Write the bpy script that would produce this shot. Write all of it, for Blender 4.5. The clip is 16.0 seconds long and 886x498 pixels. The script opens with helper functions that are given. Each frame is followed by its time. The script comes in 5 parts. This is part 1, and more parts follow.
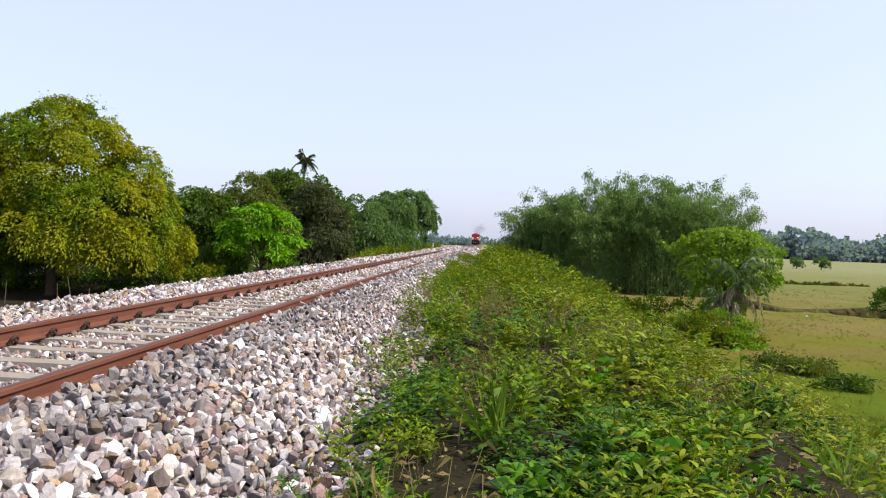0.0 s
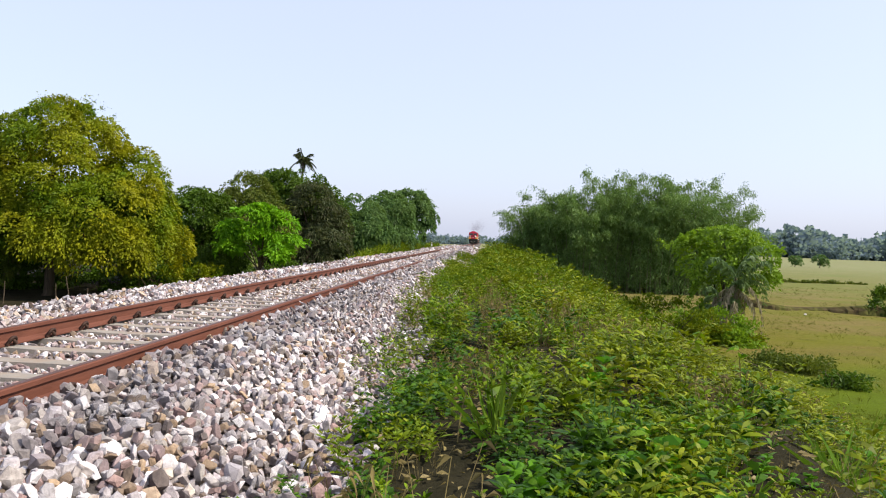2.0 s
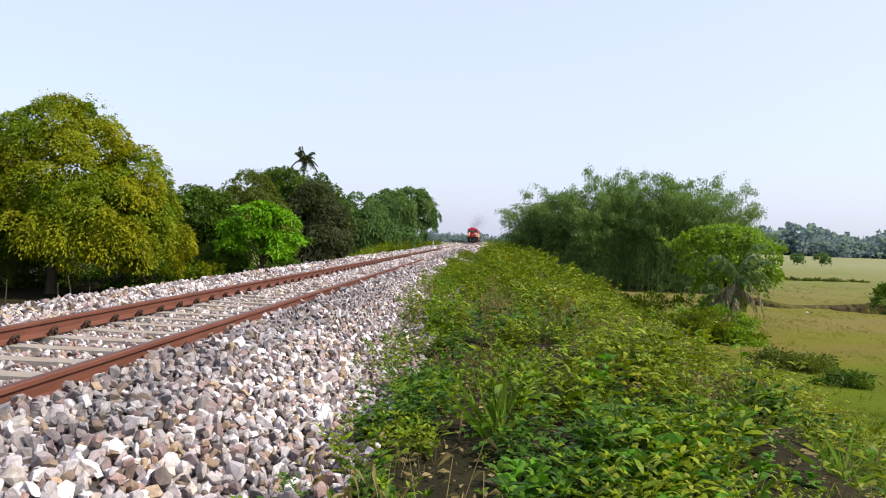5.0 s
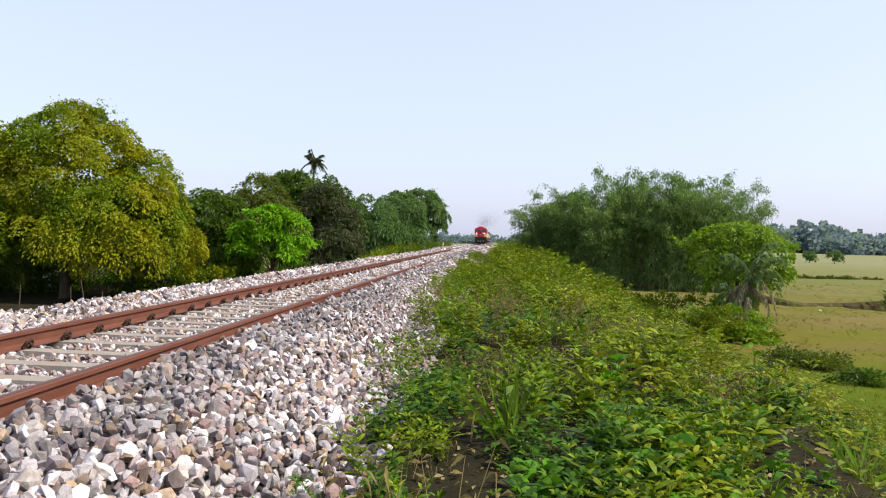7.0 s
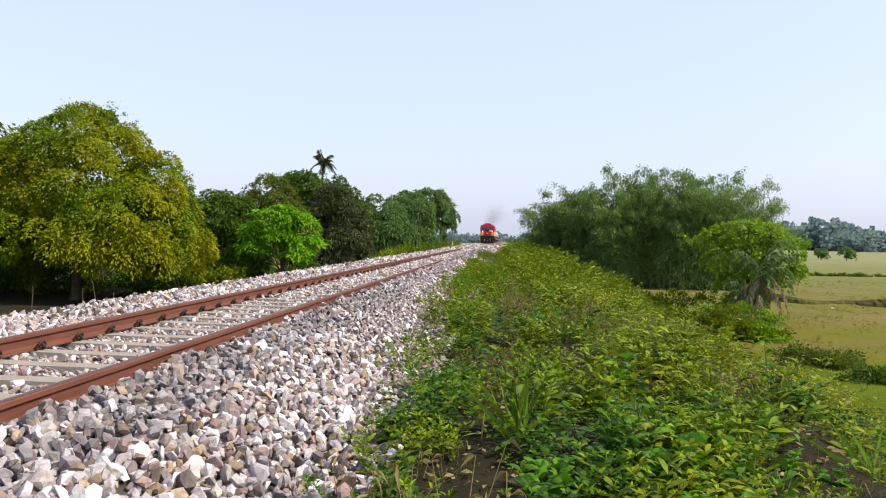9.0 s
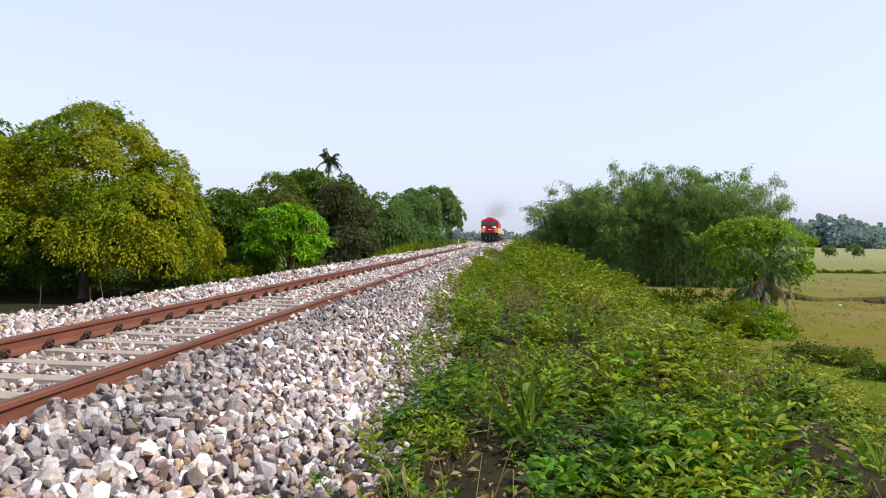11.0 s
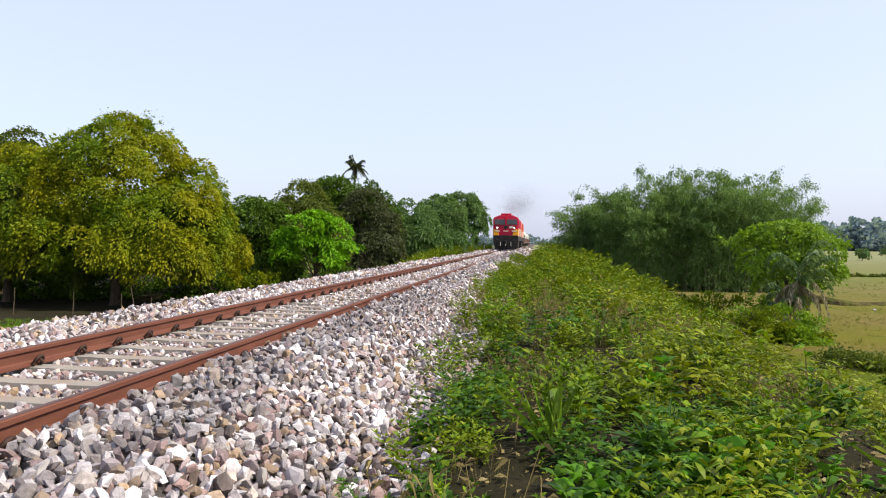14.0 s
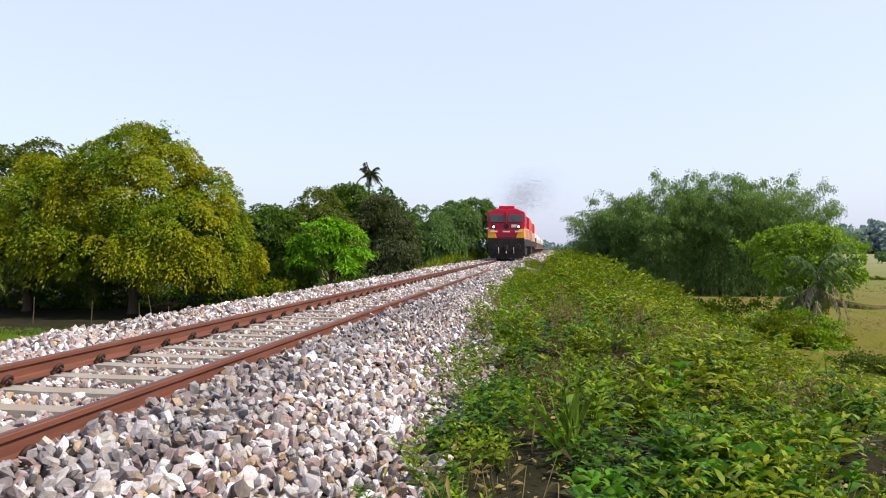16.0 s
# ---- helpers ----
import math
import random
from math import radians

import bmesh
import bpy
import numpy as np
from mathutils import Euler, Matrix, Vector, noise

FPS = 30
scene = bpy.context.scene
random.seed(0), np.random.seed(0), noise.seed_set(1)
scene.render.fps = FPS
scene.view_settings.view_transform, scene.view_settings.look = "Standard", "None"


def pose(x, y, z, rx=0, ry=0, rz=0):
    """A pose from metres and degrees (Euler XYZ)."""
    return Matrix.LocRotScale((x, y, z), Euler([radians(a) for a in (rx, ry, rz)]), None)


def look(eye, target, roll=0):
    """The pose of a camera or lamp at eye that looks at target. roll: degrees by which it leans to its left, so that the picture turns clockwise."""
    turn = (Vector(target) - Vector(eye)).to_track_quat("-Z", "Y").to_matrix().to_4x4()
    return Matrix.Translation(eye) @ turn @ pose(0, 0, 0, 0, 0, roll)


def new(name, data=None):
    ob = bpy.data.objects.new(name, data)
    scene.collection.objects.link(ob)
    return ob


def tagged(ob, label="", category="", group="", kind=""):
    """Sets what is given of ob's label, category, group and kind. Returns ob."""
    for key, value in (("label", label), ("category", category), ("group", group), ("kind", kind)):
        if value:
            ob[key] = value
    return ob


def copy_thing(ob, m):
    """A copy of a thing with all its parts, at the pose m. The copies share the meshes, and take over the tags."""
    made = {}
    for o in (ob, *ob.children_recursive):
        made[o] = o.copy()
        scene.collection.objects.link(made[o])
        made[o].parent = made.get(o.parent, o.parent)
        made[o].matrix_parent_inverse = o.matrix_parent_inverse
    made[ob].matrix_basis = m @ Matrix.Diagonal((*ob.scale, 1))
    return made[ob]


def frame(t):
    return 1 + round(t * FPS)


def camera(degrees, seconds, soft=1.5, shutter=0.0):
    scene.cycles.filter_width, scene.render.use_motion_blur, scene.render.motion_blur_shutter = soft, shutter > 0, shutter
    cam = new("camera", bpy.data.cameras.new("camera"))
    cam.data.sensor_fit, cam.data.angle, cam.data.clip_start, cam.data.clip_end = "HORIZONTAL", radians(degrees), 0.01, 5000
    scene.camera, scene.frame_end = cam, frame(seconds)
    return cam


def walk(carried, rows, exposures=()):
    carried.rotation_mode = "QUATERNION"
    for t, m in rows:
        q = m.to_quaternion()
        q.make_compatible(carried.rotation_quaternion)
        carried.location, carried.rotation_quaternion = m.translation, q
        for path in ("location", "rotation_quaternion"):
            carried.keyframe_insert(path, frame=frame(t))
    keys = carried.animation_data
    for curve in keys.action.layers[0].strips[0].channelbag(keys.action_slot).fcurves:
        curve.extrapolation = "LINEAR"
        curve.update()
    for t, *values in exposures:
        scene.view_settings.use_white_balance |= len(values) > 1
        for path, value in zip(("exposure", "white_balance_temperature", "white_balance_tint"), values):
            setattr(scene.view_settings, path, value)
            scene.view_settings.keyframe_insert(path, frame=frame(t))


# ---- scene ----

# ---------------------------------------------------------------- camera
cam = camera(61.5, 16.0, soft=1.1)
EYE = (0.0, 0.0, 1.04)
TURNS = [
    (0, 3.22, -0.63, -2.30), (0.5, 3.16, -0.47, -2.36), (1, 3.30, -0.61, -2.38), (1.5, 3.00, -0.64, -2.16),
    (2, 3.12, -0.69, -2.15), (2.5, 3.23, -0.71, -2.30), (3, 2.91, -0.71, -2.24), (3.5, 2.91, -0.57, -2.03),
    (4, 2.88, -0.70, -2.02), (4.5, 3.05, -0.84, -2.14), (7, 4.00, -0.76, -1.54), (7.5, 4.11, -0.82, -1.53),
    (8, 4.24, -1.02, -1.32), (8.5, 4.50, -0.95, -1.31), (9, 4.71, -0.82, -1.20), (11.5, 5.20, -1.01, -1.06),
    (12, 5.23, -1.01, -1.05), (12.5, 5.52, -1.05, -0.81), (13, 5.61, -1.09, -0.70), (13.5, 6.46, -0.85, -0.79),
    (14, 7.16, -0.58, -0.69), (14.5, 7.40, -0.59, -0.69), (15, 7.75, -0.30, -0.44), (15.5, 8.14, -0.24, -0.17),
    (16, 8.29, -0.10, -0.21)]
walk(cam, [(t, pose(*EYE, 90 + pitch, roll, yaw)) for t, yaw, pitch, roll in TURNS])

# ---------------------------------------------------------------- light
SUN_EL, SUN_AZ = 45.0, 99.0          # azimuth from the track's direction towards the fields
world = bpy.data.worlds.new("world")
scene.world = world
world.use_nodes = True
wn = world.node_tree
sky = wn.nodes.new("ShaderNodeTexSky")
sky.sky_type, sky.sun_disc = "NISHITA", False
sky.sun_elevation, sky.sun_rotation = radians(SUN_EL), radians(SUN_AZ)
sky.air_density, sky.dust_density, sky.ozone_density = 1.0, 2.8, 3.0
haze = wn.nodes.new("ShaderNodeMix")          # even summer haze over the clear sky
haze.data_type = "RGBA"
haze.inputs[0].default_value = 0.68
haze.inputs[7].default_value = (3.08, 3.26, 4.1, 1)
wn.links.new(sky.outputs[0], haze.inputs[6])
wn.links.new(haze.outputs[2], wn.nodes["Background"].inputs[0])
wn.nodes["Background"].inputs[1].default_value = 0.147
lamp = bpy.data.lights.new("sun", "SUN")
lamp.energy, lamp.angle, lamp.color = 3.3, radians(0.8), (1.0, 0.92, 0.78)
sun_dir = Vector((math.cos(radians(SUN_EL)) * math.sin(radians(SUN_AZ)), math.cos(radians(SUN_EL)) * math.cos(radians(SUN_AZ)), math.sin(radians(SUN_EL))))
new("sun", lamp).matrix_world = look(sun_dir * 50, (0, 0, 0))
scene.view_settings.exposure = 0.9

# ---------------------------------------------------------------- materials
rng = np.random.default_rng(7)


def shader(name):
    m = bpy.data.materials.new(name)
    m.use_nodes = True
    n = m.node_tree.nodes
    return m, n, m.node_tree.links, n["Principled BSDF"]


def ramp_of(n, links, fac, stops):
    r = n.new("ShaderNodeValToRGB")
    while len(r.color_ramp.elements) < len(stops):
        r.color_ramp.elements.new(0.5)
    for e, (p, c) in zip(r.color_ramp.elements, stops):
        e.position, e.color = p, (*c, 1)
    links.new(fac, r.inputs[0])
    return r.outputs[0]


def noise_of(n, links, scale, detail=4, rough=0.6, stretch=None):
    tc = n.new("ShaderNodeTexCoord").outputs["Object"]
    if stretch:
        mp = n.new("ShaderNodeMapping")
        mp.inputs["Scale"].default_value = stretch
        links.new(tc, mp.inputs[0])
        tc = mp.outputs[0]
    t = n.new("ShaderNodeTexNoise")
    t.inputs["Scale"].default_value, t.inputs["Detail"].default_value, t.inputs["Roughness"].default_value = scale, detail, rough
    links.new(tc, t.inputs["Vector"])
    return t.outputs["Fac"]


def mixed(n, links, fac, a, b, how="MIX"):
    x = n.new("ShaderNodeMix")
    x.data_type, x.blend_type = "RGBA", how
    for k, v in ((0, fac), (6, a), (7, b)):
        if isinstance(v, (int, float)):
            x.inputs[k].default_value = v
        elif isinstance(v, tuple):
            x.inputs[k].default_value = (*v, 1)
        else:
            links.new(v, x.inputs[k])
    return x.outputs[2]


def bumped(n, links, bsdf, height, strength, distance):
    b = n.new("ShaderNodeBump")
    b.inputs["Strength"].default_value, b.inputs["Distance"].default_value = strength, distance
    links.new(height, b.inputs["Height"])
    links.new(b.outputs[0], bsdf.inputs["Normal"])


def surface(name, c1, c2, scale=6.0, rough=0.7, metal=0.0, grain=40.0, bump=0.3, depth=0.004, stretch=None, stain=None):
    """Two-tone surface: broad mottling, fine grain, relief, and an optional stain colour."""
    m, n, links, b = shader(name)
    broad = noise_of(n, links, scale, stretch=stretch)
    fine = noise_of(n, links, grain, 6, 0.7, stretch)
    base = ramp_of(n, links, broad, [(0.32, c1), (0.68, c2)])
    base = mixed(n, links, 0.35, base, ramp_of(n, links, fine, [(0.3, tuple(v * 0.55 for v in c1)), (0.7, c2)]))
    if stain:
        mask = ramp_of(n, links, noise_of(n, links, scale * 0.45, 5, 0.65), [(0.49, (0, 0, 0)), (0.66, (1, 1, 1))])
        base = mixed(n, links, mask, base, stain)
    links.new(base, b.inputs["Base Color"])
    b.inputs["Roughness"].default_value, b.inputs["Metallic"].default_value = rough, metal
    b.inputs["Specular IOR Level"].default_value = 0.05 if rough > 0.88 else 0.35
    bumped(n, links, b, fine, bump, depth)
    return m


def leafy(name, stops, clump=0.6, warm=None, through_light=0.36, rough=0.5, single=0.28, sprig=2.2):
    """Foliage: hue varies from sprig to sprig, less from leaf to leaf, and over whole clumps; light passes through the blades."""
    m, n, links, b = shader(name)
    island = n.new("ShaderNodeNewGeometry").outputs["Random Per Island"]
    spread = n.new("ShaderNodeMapRange")
    spread.inputs["From Min"].default_value, spread.inputs["From Max"].default_value = 0.3, 0.7
    links.new(noise_of(n, links, sprig, 2), spread.inputs["Value"])
    pick = mixed(n, links, single, spread.outputs[0], island)
    k = len(stops)
    base = ramp_of(n, links, pick, [(i / max(1, k - 1), c) for i, c in enumerate(stops)])
    if warm:
        mask = ramp_of(n, links, noise_of(n, links, clump, 3), [(0.42, (0, 0, 0)), (0.62, (1, 1, 1))])
        base = mixed(n, links, mask, base, mixed(n, links, 0.55, base, warm))
    links.new(base, b.inputs["Base Color"])
    b.inputs["Roughness"].default_value = rough
    b.inputs["Specular IOR Level"].default_value = 0.14
    tr = n.new("ShaderNodeBsdfTranslucent")
    links.new(mixed(n, links, 1.0, base, (1.0, 1.0, 0.55), "MULTIPLY"), tr.inputs[0])
    mx = n.new("ShaderNodeMixShader")
    mx.inputs[0].default_value = through_light
    links.new(b.outputs[0], mx.inputs[1])
    links.new(tr.outputs[0], mx.inputs[2])
    links.new(mx.outputs[0], n["Material Output"].inputs[0])
    return m


def stone_material():
    m, n, links, b = shader("ballast_stone")
    a = n.new("ShaderNodeNewGeometry")
    o = n.new("ShaderNodeObjectInfo")
    s = n.new("ShaderNodeMath")
    s.operation = "ADD"
    links.new(a.outputs["Random Per Island"], s.inputs[0])
    links.new(o.outputs["Random"], s.inputs[1])
    fr = n.new("ShaderNodeMath")
    fr.operation = "FRACT"
    links.new(s.outputs[0], fr.inputs[0])
    base = ramp_of(n, links, fr.outputs[0], [
        (0.0, (0.52, 0.47, 0.43)), (0.10, (0.15, 0.12, 0.115)), (0.20, (0.58, 0.54, 0.55)), (0.30, (0.24, 0.185, 0.19)), (0.40, (0.33, 0.215, 0.19)),
        (0.50, (0.52, 0.48, 0.50)), (0.60, (0.11, 0.08, 0.065)), (0.70, (0.44, 0.31, 0.19)), (0.80, (0.84, 0.81, 0.82)), (0.90, (0.70, 0.66, 0.67)), (1.0, (0.11, 0.10, 0.105))])
    mott = noise_of(n, links, 28.0, 5, 0.7)
    base = mixed(n, links, 0.7, base, ramp_of(n, links, mott, [(0.3, (0.30, 0.26, 0.25)), (0.62, (1.0, 0.99, 0.99))]), "MULTIPLY")
    # oil and brake dust beside the rails
    pos = n.new("ShaderNodeSeparateXYZ")
    links.new(a.outputs["Position"], pos.inputs[0])
    near = n.new("ShaderNodeMath")
    near.operation = "ADD"
    near.inputs[1].default_value = 2.55
    links.new(pos.outputs[0], near.inputs[0])
    ab = n.new("ShaderNodeMath")
    ab.operation = "ABSOLUTE"
    links.new(near.outputs[0], ab.inputs[0])
    band = ramp_of(n, links, ab.outputs[0], [(0.22, (1, 1, 1)), (0.5, (0, 0, 0))])
    blot = ramp_of(n, links, noise_of(n, links, 1.1, 5, 0.7), [(0.36, (0, 0, 0)), (0.52, (1, 1, 1))])
    mask = mixed(n, links, 1.0, band, blot, "MULTIPLY")
    base = mixed(n, links, mask, base, mixed(n, links, 0.55, base, (0.075, 0.07, 0.078)))
    links.new(base, b.inputs["Base Color"])
    b.inputs["Roughness"].default_value = 0.75
    bumped(n, links, b, mott, 0.8, 0.012)
    return m


STONE = stone_material()
BED = surface("ballast_bed", (0.05, 0.042, 0.038), (0.16, 0.14, 0.13), 9.0, 0.9, grain=34.0, bump=1.0, depth=0.05)
# soil of the bank; the same dark colour paints the shade under the trees
SOIL_AND_SHADE = surface("soil", (0.014, 0.014, 0.007), (0.036, 0.031, 0.017), 1.6, 0.95, grain=18, bump=0.8, depth=0.03)


def field_material():
    """Grazed grass: a lush strip by the bank, worn olive pasture, far fields paled as by haze; patches and bare spots
    in each.
    """
    m, n, links, b = shader("field_grass")
    pos = n.new("ShaderNodeSeparateXYZ")
    links.new(n.new("ShaderNodeNewGeometry").outputs["Position"], pos.inputs[0])
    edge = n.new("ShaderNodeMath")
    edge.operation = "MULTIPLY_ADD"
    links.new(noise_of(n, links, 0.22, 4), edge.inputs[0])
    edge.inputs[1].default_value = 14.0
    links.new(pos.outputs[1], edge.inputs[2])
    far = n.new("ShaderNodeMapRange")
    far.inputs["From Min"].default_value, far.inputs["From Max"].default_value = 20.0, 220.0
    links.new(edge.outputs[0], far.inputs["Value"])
    # the pale last stops put distance haze into the grass colour
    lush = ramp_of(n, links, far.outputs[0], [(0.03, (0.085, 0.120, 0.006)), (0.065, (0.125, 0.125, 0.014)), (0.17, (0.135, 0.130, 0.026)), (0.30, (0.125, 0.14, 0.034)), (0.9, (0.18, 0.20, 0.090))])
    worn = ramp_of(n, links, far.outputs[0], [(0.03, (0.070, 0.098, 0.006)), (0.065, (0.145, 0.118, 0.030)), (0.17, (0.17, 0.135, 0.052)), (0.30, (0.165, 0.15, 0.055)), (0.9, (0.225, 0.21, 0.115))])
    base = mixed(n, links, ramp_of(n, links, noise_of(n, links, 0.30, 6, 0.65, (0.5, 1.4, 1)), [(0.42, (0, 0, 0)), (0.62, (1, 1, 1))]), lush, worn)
    fine = noise_of(n, links, 7.0, 6, 0.75)
    base = mixed(n, links, 0.55, base, ramp_of(n, links, fine, [(0.3, (0.45, 0.45, 0.4)), (0.68, (1.25, 1.25, 1.2))]), "MULTIPLY")
    spots = ramp_of(n, links, noise_of(n, links, 0.9, 5, 0.7), [(0.62, (0, 0, 0)), (0.70, (1, 1, 1))])
    base = mixed(n, links, spots, base, (0.075, 0.085, 0.014))
    links.new(base, b.inputs["Base Color"])
    b.inputs["Roughness"].default_value = 0.95
    b.inputs["Specular IOR Level"].default_value = 0.05
    bumped(n, links, b, fine, 0.8, 0.06)
    return m


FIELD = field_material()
RAIL_RUST = surface("rail_rust", (0.10, 0.032, 0.018), (0.165, 0.058, 0.034), 3.0, 0.75, 0.1, grain=50, bump=0.35, depth=0.002, stretch=(6, 0.6, 6))
RAIL_TOP = surface("rail_running_face", (0.11, 0.050, 0.036), (0.16, 0.085, 0.065), 2.0, 0.5, 0.5, grain=60, bump=0.1, depth=0.001, stretch=(20, 0.3, 20))
CLIP_IRON = surface("clip_iron", (0.028, 0.014, 0.010), (0.06, 0.028, 0.018), 20, 0.7, 0.3)
CONCRETE = surface("sleeper_concrete", (0.21, 0.185, 0.155), (0.34, 0.305, 0.265), 5.0, 0.85, grain=70, bump=0.4, depth=0.003, stain=(0.26, 0.20, 0.15))
BARK = surface("bark", (0.05, 0.038, 0.026), (0.13, 0.10, 0.07), 5.0, 0.9, grain=30, bump=0.9, depth=0.02, stretch=(3, 3, 0.5))
DRY = leafy("dry_stalks", [(0.10, 0.075, 0.028), (0.24, 0.19, 0.075), (0.15, 0.105, 0.04)], through_light=0.15)

LEAF_WEED = leafy("weed_leaves", [(0.018, 0.048, 0.002), (0.062, 0.145, 0.003), (0.095, 0.24, 0.004), (0.16, 0.235, 0.005), (0.028, 0.08, 0.003), (0.28, 0.30, 0.02)], 0.45, (0.22, 0.19, 0.004))
LEAF_LIME = leafy("lime_weed_leaves", [(0.014, 0.030, 0.002), (0.042, 0.085, 0.003), (0.095, 0.175, 0.004), (0.18, 0.275, 0.007), (0.28, 0.32, 0.02)], 0.7, (0.18, 0.19, 0.005), through_light=0.3, single=0.55, sprig=4.0)
LEAF_STRAW = leafy("yellowing_weed_leaves", [(0.028, 0.050, 0.004), (0.070, 0.110, 0.005), (0.150, 0.212, 0.007), (0.255, 0.305, 0.014), (0.37, 0.365, 0.05)], 0.7, (0.25, 0.25, 0.008), through_light=0.32, single=0.55, sprig=4.0)
LEAF_DEEP = leafy("deep_green_weed_leaves", [(0.010, 0.030, 0.003), (0.030, 0.080, 0.005), (0.066, 0.15, 0.007), (0.125, 0.225, 0.012)], 0.8, through_light=0.28, single=0.55, sprig=4.0)
LEAF_BROAD = leafy("broad_leaves", [(0.04, 0.13, 0.006), (0.075, 0.20, 0.008), (0.12, 0.28, 0.010)], 0.8)
LEAF_GRASS = leafy("grass_blades", [(0.08, 0.18, 0.02), (0.14, 0.25, 0.02), (0.20, 0.25, 0.03)], 0.8)
LEAF_PASTURE = leafy("pasture_blades", [(0.08, 0.10, 0.010), (0.13, 0.15, 0.014), (0.18, 0.17, 0.035)], 0.5, through_light=0.25)
LEAF_YELLOW = leafy("yellow_green_leaves", [(0.045, 0.10, 0.005), (0.095, 0.165, 0.006), (0.18, 0.245, 0.008), (0.29, 0.31, 0.012)], 0.38, (0.36, 0.31, 0.006), sprig=1.1)
LEAF_DARK = leafy("dark_green_leaves", [(0.025, 0.062, 0.006), (0.045, 0.095, 0.008), (0.075, 0.14, 0.010), (0.11, 0.17, 0.018)], 0.5, (0.08, 0.125, 0.012))
LEAF_DUSKY = leafy("dusky_leaves", [(0.032, 0.048, 0.022), (0.055, 0.075, 0.028), (0.085, 0.095, 0.04), (0.065, 0.06, 0.04)], 0.5)
# mid green, lightened and greyed a little to paint in distance haze
LEAF_MID_HAZED = leafy("hazed_mid_green_leaves", [(0.06, 0.125, 0.04), (0.095, 0.175, 0.05), (0.14, 0.23, 0.06)], 0.4, (0.13, 0.20, 0.06))
LEAF_BRIGHT = leafy("bright_green_leaves", [(0.08, 0.22, 0.006), (0.14, 0.32, 0.008), (0.20, 0.39, 0.010)], 0.6)
LEAF_BAMBOO = leafy("bamboo_leaves", [(0.085, 0.165, 0.045), (0.13, 0.22, 0.06), (0.18, 0.285, 0.078), (0.22, 0.31, 0.095)], 0.35, (0.13, 0.21, 0.055), sprig=1.2)
LEAF_CLUMP = leafy("clump_blades", [(0.05, 0.13, 0.04), (0.09, 0.19, 0.06), (0.14, 0.25, 0.08)], 0.8)
EARTH = surface("bank_earth", (0.05, 0.036, 0.016), (0.10, 0.075, 0.035), 1.2, 0.95, grain=14, bump=0.8, depth=0.03, stain=(0.09, 0.10, 0.02))
LEAF_OLIVE = leafy("olive_leaves", [(0.045, 0.075, 0.010), (0.08, 0.115, 0.014), (0.12, 0.15, 0.022), (0.16, 0.17, 0.04)], 0.5)
LEAF_VERGE = leafy("tall_weed_leaves", [(0.024, 0.050, 0.003), (0.065, 0.118, 0.004), (0.115, 0.185, 0.005), (0.20, 0.25, 0.010), (0.07, 0.09, 0.010)], 0.4, (0.17, 0.18, 0.006), through_light=0.3, single=0.55, sprig=3.0)
LEAF_LIGHT = leafy("light_green_leaves", [(0.10, 0.19, 0.014), (0.16, 0.27, 0.018), (0.22, 0.33, 0.025)], 0.6)
SHEATH = surface("banana_sheath", (0.07, 0.05, 0.03), (0.16, 0.13, 0.07), 6, 0.85, grain=25, bump=0.8, depth=0.02, stretch=(3, 3, 0.4))
DRY_BLADE = leafy("withered_blades", [(0.18, 0.155, 0.085), (0.30, 0.26, 0.16), (0.12, 0.10, 0.06)], through_light=0.2)
LEAF_BANANA = leafy("banana_leaves", [(0.11, 0.18, 0.06), (0.17, 0.25, 0.10)], 0.6)
CULM = surface("bamboo_culm", (0.10, 0.12, 0.04), (0.20, 0.19, 0.09), 4, 0.6)
# aerial haze painted into the leaf colour: pale blue, almost even
HAZED_WOOD = leafy("far_wood", [(0.18, 0.245, 0.30), (0.185, 0.25, 0.305), (0.19, 0.255, 0.31)], 0.02, through_light=0.5, rough=1.0)

LOCO_RED = surface("loco_red_paint", (0.44, 0.004, 0.030), (0.56, 0.007, 0.046), 1.5, 0.38, grain=20, bump=0.05, depth=0.002)
LOCO_YELLOW = surface("loco_yellow_paint", (0.80, 0.30, 0.010), (0.88, 0.40, 0.018), 1.5, 0.38, grain=20, bump=0.05, depth=0.002)
LOCO_ORANGE = surface("loco_orange_paint", (0.70, 0.16, 0.015), (0.80, 0.24, 0.02), 1.5, 0.42, grain=20, bump=0.05, depth=0.002)
BLACK = surface("underframe_black", (0.006, 0.006, 0.007), (0.018, 0.016, 0.016), 3.0, 0.8, 0.0, stain=(0.026, 0.020, 0.016))
CREAM = surface("cream_paint", (0.66, 0.62, 0.52), (0.74, 0.70, 0.60), 3.0, 0.5, bump=0.05)
TANK_WHITE = surface("tank_white", (0.62, 0.62, 0.60), (0.80, 0.80, 0.78), 1.2, 0.45, bump=0.05, stain=(0.50, 0.46, 0.40))
WAGON_BROWN = surface("wagon_brown", (0.10, 0.045, 0.03), (0.17, 0.08, 0.05), 2.0, 0.75, stain=(0.07, 0.05, 0.04))
STEEL = surface("wheel_steel", (0.10, 0.09, 0.085), (0.22, 0.2, 0.19), 6, 0.45, 0.8)
POST_WHITE = surface("post_white", (0.55, 0.54, 0.50), (0.72, 0.71, 0.68), 5, 0.7)


def glass_dark():
    m, n, links, b = shader("cab_glass")
    b.inputs["Base Color"].default_value = (0.055, 0.05, 0.05, 1)
    b.inputs["Roughness"].default_value = 0.12
    return m


def glowing(name, c, power):
    m, n, links, b = shader(name)
    b.inputs["Emission Color"].default_value = (*c, 1)
    b.inputs["Emission Strength"].default_value = power
    return m


